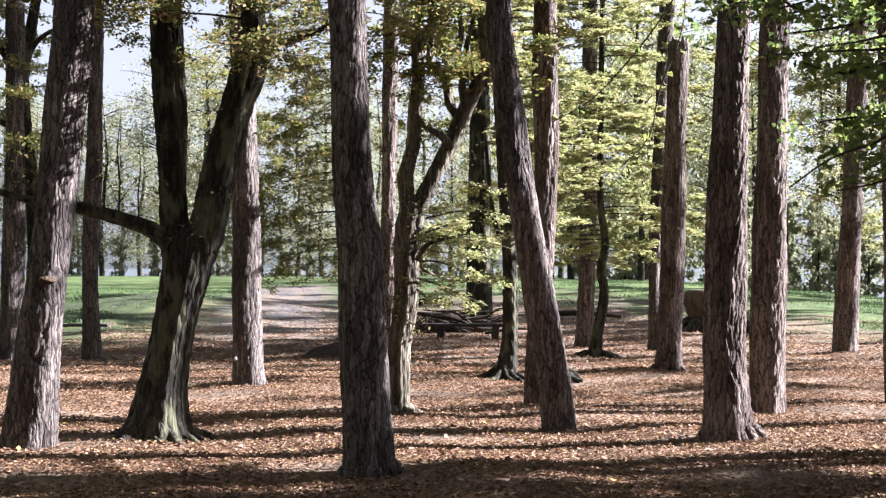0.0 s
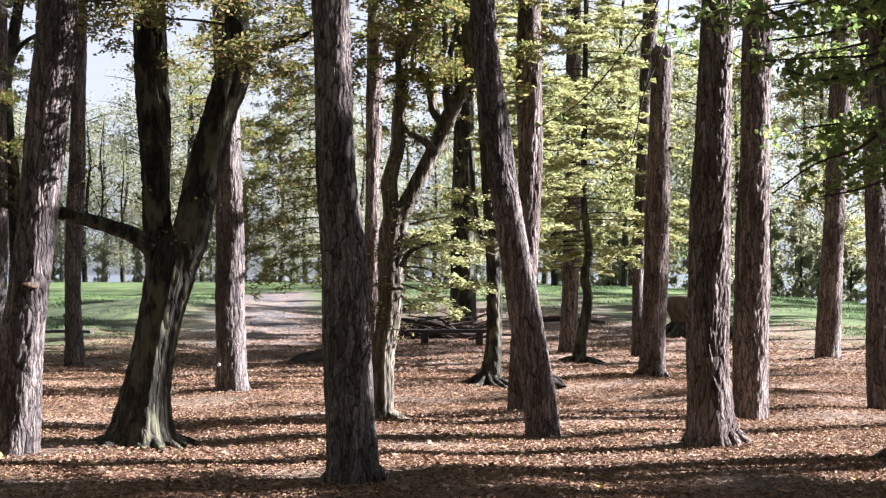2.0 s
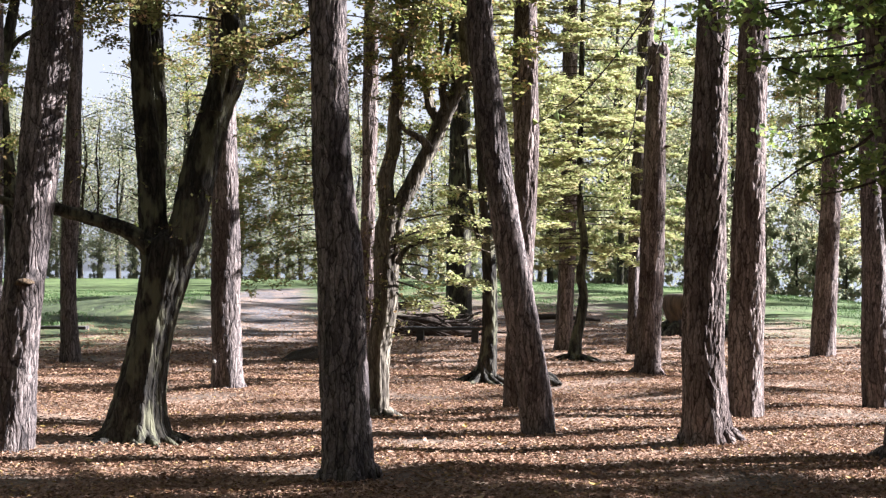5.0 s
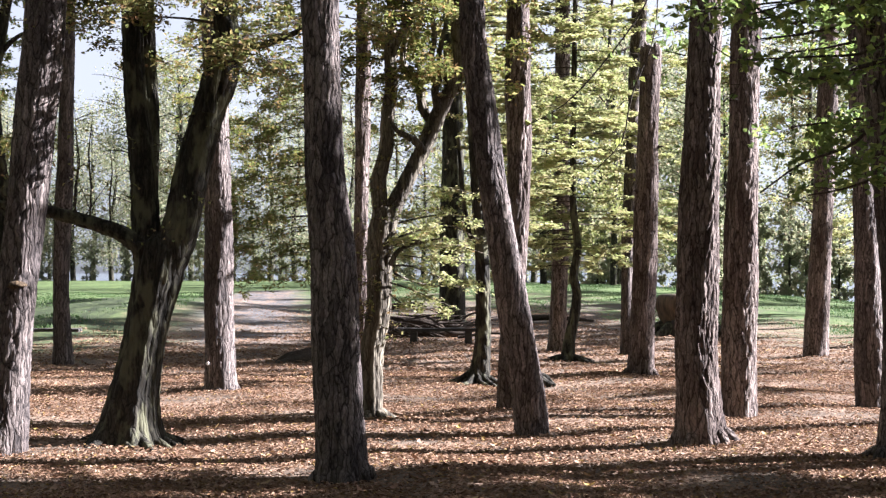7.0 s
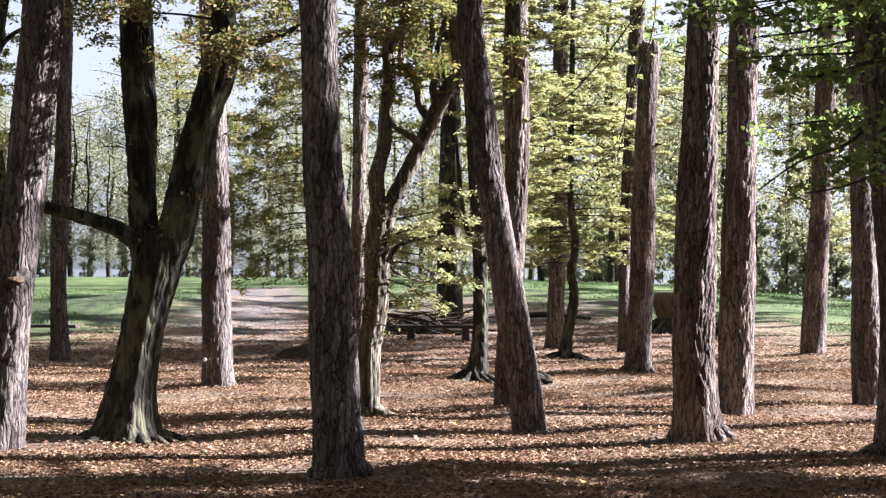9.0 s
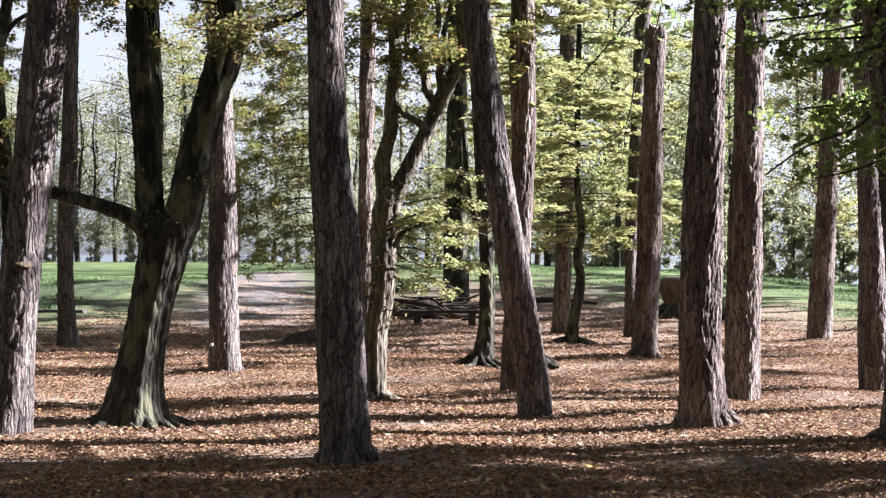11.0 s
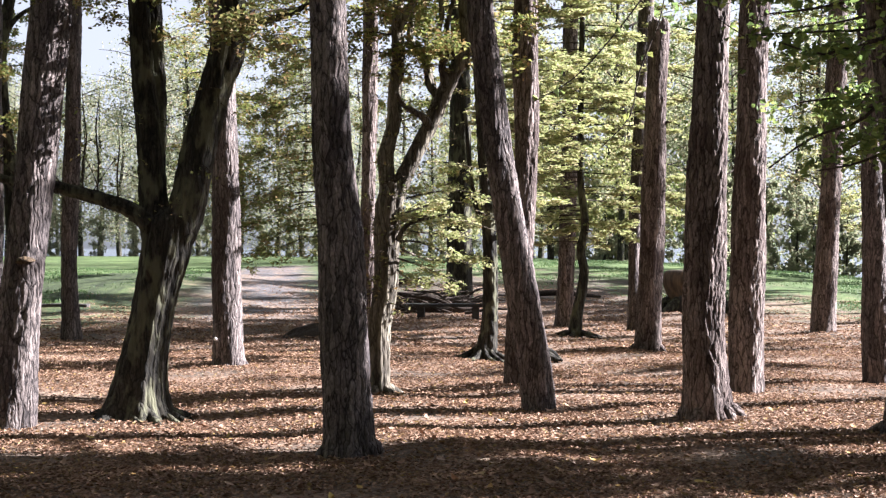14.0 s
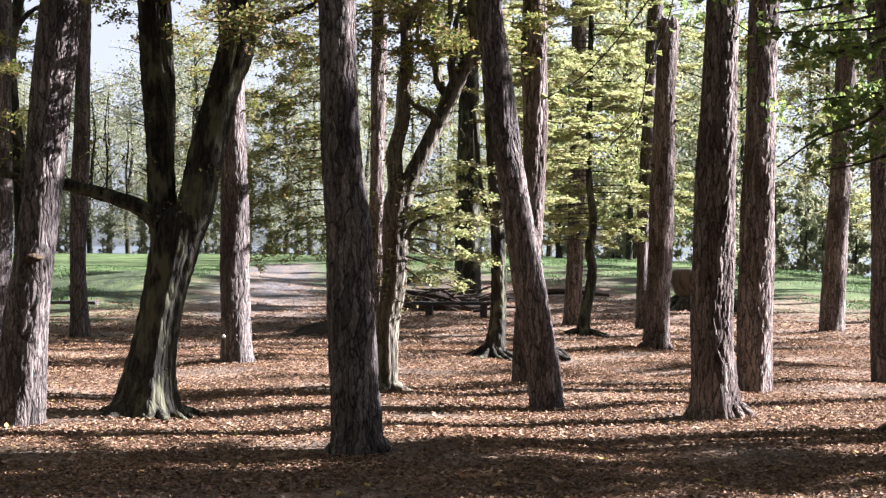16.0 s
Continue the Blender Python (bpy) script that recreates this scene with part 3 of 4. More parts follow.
# A bracket of old resin and bark on the sunlit leaning pine.
leaning = next(o for o in scene.objects if o.name == "pine_tree")
x, y, z, r = (-3.79, 12.42, 1.57, 0.103)
v, f, rel = tube([(x - 0.05, y + 0.06, z - 0.01, 0.02), (x - 0.03, y - 0.02, z, 0.055), (x + 0.02, y - 0.035, z + 0.005, 0.06), (x + 0.07, y + 0.02, z - 0.005, 0.02)], 14, 0.015, "pine", 0.02, seed=4.0)
v[:, 2] = z + (v[:, 2] - z) * 0.6
part("bracket", mesh_of("bracket", v - np.array(leaning.location), f, STUB_WOOD, relief=rel), leaning, "ochre-brown bracket on the bark")


# ---- hornbeams ----
def hornbeam(stems, label, mat=SMOOTH_BARK, seg=48, step=0.03, flare=0.6, lobes=6, seed=0.0, depth=0.03, limb_mat=None):
    """A many-limbed hornbeam; the first stem is the trunk, the others are limbs that leave it."""
    x, y, z, r = stems[0][0]
    tree = thing("hornbeam_tree", (x, y, 0), label, "hornbeam tree", "hornbeams of the grove")
    trunk = None
    for i, path in enumerate(stems):
        if i == 0:
            trunk = add_stem(tree, "trunk", [(x, y, -0.12, r)] + list(path[1:]), mat, seg, step, "flute", depth, flare, lobes, seed)
        else:
            add_stem(tree, "limb", path, limb_mat or mat, max(14, seg // 2), step * 1.4, "flute", depth, 0, lobes - 1, seed + i)
    return tree


def add_roots(tree, count, inner, reach, thick, mat, seed, rise=2.2):
    """Root fingers that run out from the foot along the ground."""
    shift = np.array(tree.location)
    dice = random.Random(seed)
    for i in range(count):
        h = 2 * math.pi * (i + dice.uniform(-0.3, 0.3)) / count
        long, bend = reach * dice.uniform(0.6, 1.15), dice.uniform(-0.5, 0.5)
        rows = []
        for s, z, r in ((0.0, thick * rise, 0.8), (0.3, thick * 1.3, 1.0), (0.65, thick * 0.35, 0.7), (1.0, -thick * 0.5, 0.35)):
            d = inner * 0.6 + long * s
            rows.append((shift[0] + d * math.cos(h + bend * s), shift[1] + d * math.sin(h + bend * s), z, thick * r))
        v, f, rel = tube(rows, 12, 0.04, "flute", 0.03, seed=h)
        part("root", mesh_of("root", v - shift, f, mat, relief=rel), next(c for c in tree.children if c.name.startswith("trunk")))


def hanging(*paths):
    return [list(p) for p in paths]


add_roots(rooted, 9, 0.3, 0.2, 0.07, RED_BARK, 8)
for name, reach, bark in (("pine_tree.004", 0.16, PINE_BARK), ("pine_tree.009", 0.2, RED_BARK), ("pine_tree.003", 0.14, PINE_BARK), ("pine_tree.014", 0.3, PINE_BARK)):
    add_roots(bpy.data.objects[name], 9, 0.26, reach, 0.055, bark, len(name) + int(reach * 100))

# The great forked hornbeam with a root foot.
fork_limbs = [
    [(-3.01, 13.40, -0.05, 0.311), (-2.96, 13.40, 0.36, 0.245), (-2.88, 13.40, 0.82, 0.206), (-2.79, 13.40, 1.27, 0.206), (-2.70, 13.40, 1.66, 0.233), (-2.66, 13.40, 1.94, 0.222), (-2.66, 13.40, 2.08, 0.111)],
    [(-2.75, 13.45, 1.44, 0.111), (-2.79, 13.43, 1.78, 0.150), (-2.83, 13.40, 2.11, 0.134), (-2.86, 13.40, 2.66, 0.122), (-2.94, 13.40, 3.50, 0.105), (-2.98, 13.40, 4.40, 0.095), (-3.01, 13.40, 5.30, 0.078), (-2.96, 13.40, 6.76, 0.045)],
    [(-2.84, 13.50, 2.05, 0.078), (-2.80, 13.50, 3.01, 0.075), (-2.83, 13.50, 3.85, 0.070), (-2.85, 13.50, 4.76, 0.064), (-2.76, 13.50, 6.40, 0.033)],
    [(-2.73, 13.40, 1.36, 0.111), (-2.64, 13.37, 1.72, 0.172), (-2.50, 13.35, 2.05, 0.172), (-2.37, 13.35, 2.66, 0.161), (-2.21, 13.35, 3.25, 0.149), (-2.09, 13.35, 3.61, 0.166), (-2.04, 13.35, 3.94, 0.122), (-2.05, 13.35, 4.72, 0.099), (-1.94, 13.35, 6.35, 0.050)],
    [(-2.84, 13.30, 1.91, 0.099), (-3.03, 13.30, 2.05, 0.077), (-3.33, 13.30, 2.16, 0.066), (-3.78, 13.30, 2.28, 0.056), (-4.20, 13.30, 2.34, 0.041), (-4.65, 13.30, 2.46, 0.024)],
    [(-2.18, 13.16, 3.22, 0.055), (-2.13, 13.16, 3.52, 0.049), (-2.02, 13.16, 3.78, 0.041), (-1.74, 13.16, 3.86, 0.033), (-1.41, 13.16, 3.96, 0.024), (-1.08, 13.16, 4.19, 0.019)],
]
tree = hornbeam(fork_limbs, "old forked hornbeam with mossy fluted trunk and spreading roots", seed=2.0, seg=112, step=0.02, flare=1.25, lobes=7, depth=0.045)
add_roots(tree, 15, 0.3, 0.42, 0.058, SMOOTH_BARK, 3, 4.6)
boughs = (grow(fork_limbs[3], 0.55, 1.0, 26, 1.5, 0.25, 0.35, 0.014) + grow(fork_limbs[1], 0.45, 1.0, 20, 1.5, 0.3, 0.4, 0.014)
          + grow(fork_limbs[5], 0.25, 1.0, 12, 0.8, 0.1, 0.3, 0.009) + grow(fork_limbs[2], 0.6, 1.0, 10, 1.4, 0.3, 0.4, 0.012))
add_crown(tree, boughs, LEAF_RUST, 310, 0.5, 0.05, 0.055, flat=0.6)
shoots = grow(fork_limbs[4], 0.3, 0.95, 9, 0.55, 1.1, 0.1, 0.007) + grow(fork_limbs[3], 0.1, 0.5, 9, 0.5, 0.3, 0.5, 0.006) + grow(fork_limbs[1], 0.05, 0.4, 8, 0.4, 0.2, 0.5, 0.005)
shoots += hanging(
    [(-3.49, 13.3, 2.2, 0.009), (-3.5, 13.28, 2.5, 0.008), (-3.46, 13.3, 2.75, 0.006), (-3.5, 13.3, 3.05, 0.003)],
    [(-3.36, 13.3, 2.15, 0.011), (-3.34, 13.28, 2.5, 0.009), (-3.37, 13.3, 2.85, 0.007), (-3.33, 13.3, 3.2, 0.003)],
    [(-3.15, 13.3, 2.1, 0.009), (-3.17, 13.32, 2.4, 0.008), (-3.14, 13.3, 2.65, 0.006), (-3.16, 13.3, 2.88, 0.003)])
add_crown(tree, shoots, LEAF_RUST, 22, 0.15, 0.03, 0.05, flat=0.5)

# The twisted hornbeam with a pale sunlit flank.
twisted = [
    [(-0.74, 15.5, -0.03, 0.14), (-0.72, 15.5, 0.54, 0.125), (-0.70, 15.5, 0.87, 0.128), (-0.64, 15.5, 1.18, 0.132), (-0.625, 15.5, 1.51, 0.135), (-0.62, 15.5, 1.83, 0.14), (-0.59, 15.5, 2.15, 0.15), (-0.54, 15.5, 2.42, 0.12)],
    [(-0.60, 15.5, 2.1, 0.1), (-0.62, 15.5, 2.47, 0.092), (-0.635, 15.5, 2.72, 0.09), (-0.585, 15.5, 2.92, 0.078), (-0.54, 15.5, 3.12, 0.08), (-0.53, 15.5, 3.44, 0.075), (-0.49, 15.5, 3.76, 0.07), (-0.50, 15.5, 4.08, 0.065), (-0.50, 15.5, 4.4, 0.06), (-0.46, 15.5, 4.75, 0.05), (-0.44, 15.5, 5.9, 0.03)],
    [(-0.56, 15.5, 2.15, 0.11), (-0.47, 15.5, 2.4, 0.1), (-0.39, 15.5, 2.56, 0.09), (-0.27, 15.5, 2.8, 0.085), (-0.14, 15.5, 3.05, 0.085), (-0.01, 15.5, 3.34, 0.085), (0.12, 15.5, 3.63, 0.08), (0.25, 15.5, 3.83, 0.07), (0.29, 15.5, 4.02, 0.065), (0.26, 15.5, 4.35, 0.06), (0.27, 15.5, 4.8, 0.05), (0.47, 15.5, 5.9, 0.03)],
    [(0.0, 15.6, 3.35, 0.06), (-0.13, 15.6, 3.55, 0.05), (-0.17, 15.6, 3.8, 0.05), (-0.26, 15.6, 3.9, 0.042), (-0.36, 15.6, 4.08, 0.036), (-0.33, 15.6, 4.4, 0.03), (-0.42, 15.6, 5.0, 0.02)],
    [(0.05, 15.4, 3.5, 0.05), (0.01, 15.4, 3.72, 0.042), (0.05, 15.4, 3.9, 0.036), (-0.03, 15.4, 4.1, 0.032), (0.0, 15.4, 4.4, 0.028), (-0.12, 15.4, 5.0, 0.018)],
    [(-0.49, 15.4, 4.12, 0.045), (-0.42, 15.4, 4.28, 0.045), (-0.32, 15.4, 4.45, 0.042), (-0.22, 15.4, 4.68, 0.036), (-0.1, 15.4, 5.3, 0.02)],
    [(-0.12, 15.4, 3.02, 0.05), (-0.2, 15.35, 3.14, 0.045), (-0.3, 15.3, 3.2, 0.035), (-0.42, 15.3, 3.27, 0.024), (-0.5, 15.25, 3.4, 0.014)],
    [(-0.50, 15.3, 1.75, 0.03), (-0.40, 15.3, 1.92, 0.024), (-0.2, 15.3, 2.0, 0.018), (0.13, 15.3, 2.05, 0.012)],
    [(0.22, 15.5, 3.8, 0.05), (0.1, 15.45, 3.95, 0.035), (0.06, 15.4, 4.15, 0.028), (0.14, 15.4, 4.5, 0.02)],
]
tree = hornbeam(twisted, "twisted hornbeam with bare gnarled limbs and a pale sunlit trunk", PALE_BARK, seed=4.0, seg=72, flare=0.25, lobes=5, depth=0.045, limb_mat=PALE_BARK)
add_roots(tree, 7, 0.16, 0.25, 0.05, PALE_BARK, 6)
boughs = (grow(twisted[1], 0.4, 1.0, 22, 1.0, 0.2, 0.3, 0.009) + grow(twisted[2], 0.4, 1.0, 26, 1.0, 0.2, 0.3, 0.009)
          + grow(twisted[3], 0.3, 1.0, 10, 0.9, 0.2, 0.3, 0.008) + grow(twisted[5], 0.3, 1.0, 12, 1.0, 0.1, 0.3, 0.008))
add_crown(tree, boughs, LEAF_OLIVE, 330, 0.45, 0.05, 0.06, flat=0.65)
low_sprays = hanging(
    [(-0.47, 15.3, 1.75, 0.013), (-0.25, 15.2, 1.74, 0.010), (0.04, 15.1, 1.62, 0.007), (0.41, 15, 1.44, 0.004)],
    [(-0.50, 15.3, 2.01, 0.013), (-0.18, 15.2, 2.03, 0.010), (0.16, 15.1, 2.00, 0.007), (0.60, 15, 1.86, 0.004)],
    [(-0.40, 15.3, 2.23, 0.013), (-0.12, 15.2, 2.29, 0.010), (0.20, 15.1, 2.31, 0.007), (0.62, 15, 2.20, 0.004)],
    [(-0.50, 15.3, 1.56, 0.011), (-0.28, 15.2, 1.49, 0.009), (-0.03, 15.1, 1.39, 0.006), (0.27, 15, 1.26, 0.004)],
    [(-0.21, 15.3, 2.64, 0.011), (0.01, 15.2, 2.63, 0.009), (0.29, 15.1, 2.58, 0.006), (0.57, 15, 2.50, 0.004)],
    [(-0.44, 15.3, 1.88, 0.011), (-0.18, 15.1, 1.84, 0.008), (0.13, 14.8, 1.82, 0.006), (0.37, 14.6, 1.75, 0.004)],
    [(-0.45, 15.3, 1.66, 0.013), (-0.22, 15.6, 1.56, 0.010), (0.07, 15.9, 1.52, 0.007), (0.41, 16.1, 1.55, 0.005)],
    [(-0.40, 15.3, 2.07, 0.013), (-0.12, 15.6, 2.17, 0.010), (0.21, 15.9, 2.21, 0.007), (0.55, 16.2, 2.05, 0.005)],
    [(-0.50, 15.3, 1.43, 0.013), (-0.34, 15, 1.32, 0.009), (-0.12, 14.8, 1.29, 0.006), (0.13, 14.7, 1.20, 0.005)],
    [(0.30, 15.2, 4.53, 0.014), (-0.05, 14.8, 4.54, 0.011), (-0.41, 14.6, 4.48, 0.008), (-0.86, 14.5, 4.51, 0.004)])
add_crown(tree, low_sprays, LEAF_YELLOW, 260, 0.26, 0.03, 0.055, flat=0.7, bark=PALE_BARK, from_=0.12)
tangle = grow(twisted[0], 0.4, 0.98, 64, 0.42, 0.25, 0.5, 0.007) + grow(twisted[1], 0.02, 0.5, 30, 0.4, 0.3, 0.5, 0.006) + grow(twisted[2], 0.02, 0.5, 18, 0.4, 0.3, 0.5, 0.005)
add_crown(tree, tangle, LEAF_RUST, 26, 0.14, 0.03, 0.05, flat=0.5, bark=STUB_WOOD)

# The slim hornbeam with bared roots, in tiers of yellow-green leaves.
slim = [[(0.61, 20.15, -0.04, 0.184), (0.70, 20.15, 0.48, 0.121), (0.72, 20.15, 1.23, 0.109), (0.70, 20.15, 1.98, 0.100), (0.64, 20.15, 2.82, 0.092), (0.59, 20.15, 3.66, 0.084), (0.52, 20.15, 4.91, 0.071), (0.52, 20.15, 7.10, 0.050), (0.60, 20.15, 9.12, 0.025)],
        [(0.71, 20.15, 1.82, 0.042), (0.65, 20.15, 2.07, 0.038), (0.52, 20.15, 2.23, 0.033), (0.42, 20.15, 2.82, 0.029), (0.35, 20.15, 3.66, 0.021)]]
tree = hornbeam(slim, "slim hornbeam with bared roots and tiers of yellow-green leaves", seed=5.0, seg=56, flare=0.7, lobes=7)
add_roots(tree, 13, 0.2, 0.6, 0.045, SMOOTH_BARK, 4, 4.0)
boughs = grow(slim[0], 0.24, 0.42, 9, 1.3, 0.0, 0.12, 0.01, turn=0.6) + grow(slim[0], 0.36, 1.0, 40, 1.9, 0.03, 0.1, 0.012, turn=0.7) + grow(slim[0], 0.5, 1.0, 16, 1.6, 0.03, 0.1, 0.012, turn=1.9)
add_crown(tree, boughs, LEAF_YELLOW, 500, 0.55, 0.016, 0.075, flat=0.84)

back = [[(2.48, 25.5, -0.02, 0.13), (2.53, 25.5, 0.41, 0.105), (2.62, 25.5, 0.85, 0.095), (2.66, 25.5, 1.25, 0.085), (2.60, 25.5, 1.6, 0.08), (2.68, 25.5, 2.1, 0.074), (2.60, 25.5, 2.9, 0.062), (2.60, 25.5, 4.11, 0.055), (2.65, 25.5, 6.76, 0.042), (2.68, 25.5, 8.89, 0.026)]]
tree = hornbeam(back, "crooked thin hornbeam with yellow-green leaf tiers", seed=6.0, seg=40, step=0.05, flare=0.6, lobes=6)
add_roots(tree, 7, 0.1, 0.5, 0.045, SMOOTH_BARK, 5)
boughs = grow(back[0], 0.2, 0.55, 44, 2.2, 0.02, 0.12, 0.012) + grow(back[0], 0.5, 1.0, 44, 2.4, 0.02, 0.09, 0.012)
add_crown(tree, boughs, LEAF_YELLOW, 420, 0.6, 0.02, 0.085, flat=0.84)

dark = [[(0.46, 36.3, -0.04, 0.376), (0.47, 36.3, 1.07, 0.331), (0.47, 36.3, 2.87, 0.316), (0.50, 36.3, 5.13, 0.271), (0.48, 36.3, 8.91, 0.226), (0.48, 36.3, 11.18, 0.135)]]
tree = hornbeam(dark, "thick dark hornbeam behind the bench", seed=7.0, seg=48, step=0.06, flare=0.8)
boughs = grow(dark[0], 0.2, 1.0, 40, 2.6, 0.05, 0.15, 0.014)
add_crown(tree, boughs, LEAF_OLIVE, 220, 0.5, 0.05, 0.085, flat=0.7)

edge_tree = [
    [(-7.65, 24.9, -0.08, 0.165), (-7.74, 24.9, 0.90, 0.144), (-7.88, 24.9, 3.08, 0.134), (-8.01, 24.9, 4.12, 0.134), (-8.08, 24.9, 5.16, 0.144), (-7.90, 24.9, 6.09, 0.103), (-7.76, 24.9, 7.14, 0.077), (-7.79, 24.9, 8.81, 0.041)],
    [(-8.08, 24.9, 4.95, 0.093), (-8.34, 24.9, 5.52, 0.077), (-8.66, 24.9, 6.09, 0.062), (-8.93, 24.9, 7.14, 0.041)],
    [(-8.01, 24.9, 3.91, 0.077), (-8.30, 24.9, 4.27, 0.067), (-8.65, 24.9, 4.48, 0.057), (-9.13, 24.9, 5.16, 0.036)],
    [(-7.98, 24.9, 5.57, 0.052), (-7.72, 24.9, 5.89, 0.041), (-7.41, 24.9, 6.07, 0.031), (-6.94, 24.9, 6.20, 0.021)],
]
tree = hornbeam(edge_tree, "dark forked hornbeam with crooked limbs", seed=8.0, seg=40, step=0.05)
boughs = grow(edge_tree[0], 0.4, 1.0, 22, 1.9, 0.15, 0.25, 0.012) + grow(edge_tree[1], 0.2, 1.0, 10, 1.5, 0.1, 0.2, 0.01)
add_crown(tree, boughs, LEAF_OLIVE, 300, 0.6, 0.05, 0.075, flat=0.6)

# Understorey hornbeams.
low = [[(-2.12, 27, -0.16, 0.101), (-2.14, 27, 1.52, 0.090), (-2.20, 27, 3.76, 0.078), (-2.32, 27, 6.57, 0.056), (-2.46, 27, 9.39, 0.028)]]
tree = hornbeam(low, "leafy young hornbeam hanging low over the path", seed=9.0, seg=24, step=0.08)
boughs = grow(low[0], 0.2, 0.8, 44, 2.5, 0.06, 0.4, 0.012, turn=math.pi + 0.3) + grow(low[0], 0.3, 1.0, 16, 1.8, 0.1, 0.2, 0.012)
add_crown(tree, boughs, LEAF_OLIVE, 220, 0.55, 0.05, 0.075, flat=0.7)
low = [[(-4.63, 30, -0.25, 0.112), (-4.63, 30, 2.12, 0.099), (-4.66, 30, 4.61, 0.081), (-4.73, 30, 7.74, 0.050), (-4.73, 30, 9.63, 0.031)]]
tree = hornbeam(low, "young hornbeam with turning leaves", seed=10.0, seg=24, step=0.08)
boughs = grow(low[0], 0.3, 1.0, 36, 2.2, 0.08, 0.2, 0.012)
add_crown(tree, boughs, LEAF_OLIVE, 170, 0.55, 0.05, 0.08, flat=0.7)
low = [[(7.09, 31, -0.09, 0.103), (7.10, 31, 2.14, 0.090), (7.14, 31, 4.71, 0.077), (7.22, 31, 7.93, 0.051), (7.28, 31, 10.51, 0.032)]]
tree = hornbeam(low, "young green hornbeam by the meadow", seed=11.0, seg=24, step=0.08)
boughs = grow(low[0], 0.42, 1.0, 34, 2.4, 0.08, 0.2, 0.012)
add_crown(tree, boughs, LEAF_OLIVE, 170, 0.55, 0.05, 0.08, flat=0.7)
low = [[(10.16, 30, -0.21, 0.112), (10.13, 30, 2.13, 0.099), (10.06, 30, 4.61, 0.081), (9.96, 30, 7.72, 0.050), (9.84, 30, 9.59, 0.031)]]
tree = hornbeam(low, "young hornbeam with yellowing tiers at the meadow's edge", seed=12.0, seg=24, step=0.08)
boughs = grow(low[0], 0.25, 1.0, 40, 2.6, 0.05, 0.15, 0.012, turn=math.pi)
add_crown(tree, boughs, LEAF_YELLOW, 220, 0.55, 0.05, 0.08, flat=0.7)

# The broad-leaved maple whose boughs reach in from the side.
maple = thing("maple_tree", (6.6, 11.4, 0), "maple with broad deep-green leaves on overhanging boughs", "maple tree")
stem = [(6.6, 11.4, -0.1, 0.2), (6.5, 11.4, 2.0, 0.17), (6.3, 11.4, 4.2, 0.14), (6.4, 11.4, 6.5, 0.08), (6.4, 11.4, 8.0, 0.03)]
add_stem(maple, "trunk", stem, SMOOTH_BARK, 40, 0.05, "flute", 0.02, 0.3)
reach_in = hanging(
    [(6.4, 11.4, 3.6, 0.04), (4.18, 11.5, 4.13, 0.024), (3.47, 11.4, 3.87, 0.019), (2.97, 11.3, 3.75, 0.014), (2.62, 11.2, 3.88, 0.009)],
    [(6.4, 11.4, 3.2, 0.04), (4.06, 11.2, 3.41, 0.023), (3.47, 11.1, 3.35, 0.018), (3.07, 11, 3.24, 0.011), (2.75, 11, 3.33, 0.007)],
    [(6.4, 11.4, 2.8, 0.03), (3.95, 10.9, 2.95, 0.020), (3.28, 10.8, 2.67, 0.013), (2.92, 10.8, 2.54, 0.009), (2.59, 10.8, 2.31, 0.007)],
    [(6.4, 11.4, 2.6, 0.03), (4.13, 11.4, 2.73, 0.021), (3.75, 11.4, 2.49, 0.014), (3.42, 11.4, 2.37, 0.009), (3.13, 11.4, 2.32, 0.007)],
    [(6.4, 11.4, 3.4, 0.03), (4.57, 12.6, 3.88, 0.021), (4.11, 12.8, 3.87, 0.016), (3.71, 12.9, 3.80, 0.011), (3.36, 13, 3.77, 0.008)],
    [(6.4, 11.4, 3.0, 0.03), (4.46, 12.3, 3.17, 0.020), (4.08, 12.4, 3.10, 0.015), (3.70, 12.5, 3.06, 0.010), (3.28, 12.5, 3.01, 0.008)],
    [(6.4, 11.4, 2.7, 0.03), (4.28, 11.8, 2.61, 0.020), (3.93, 11.8, 2.71, 0.015), (3.59, 11.8, 2.57, 0.010), (3.29, 11.8, 2.42, 0.007)],
    [(6.4, 11.4, 3.8, 0.04), (3.83, 10.8, 4.11, 0.020), (3.29, 10.8, 3.93, 0.013), (2.90, 10.7, 3.82, 0.009), (2.50, 10.7, 3.71, 0.007)],
    [(6.4, 11.4, 4.2, 0.04), (4.02, 11.6, 4.44, 0.022), (3.44, 11.6, 4.20, 0.014), (2.96, 11.6, 4.15, 0.010), (2.47, 11.6, 4.25, 0.007)],
)
add_crown(maple, reach_in, LEAF_DARK, 230, 0.5, 0.05, 0.07, flat=0.55, narrow=0.8, from_=0.45)
boughs = grow(stem, 0.5, 1.0, 11, 2.2, 0.3, 0.3, 0.02)
add_crown(maple, boughs, LEAF_DARK, 60, 0.6, 0.1, 0.12, flat=0.5, narrow=0.8)
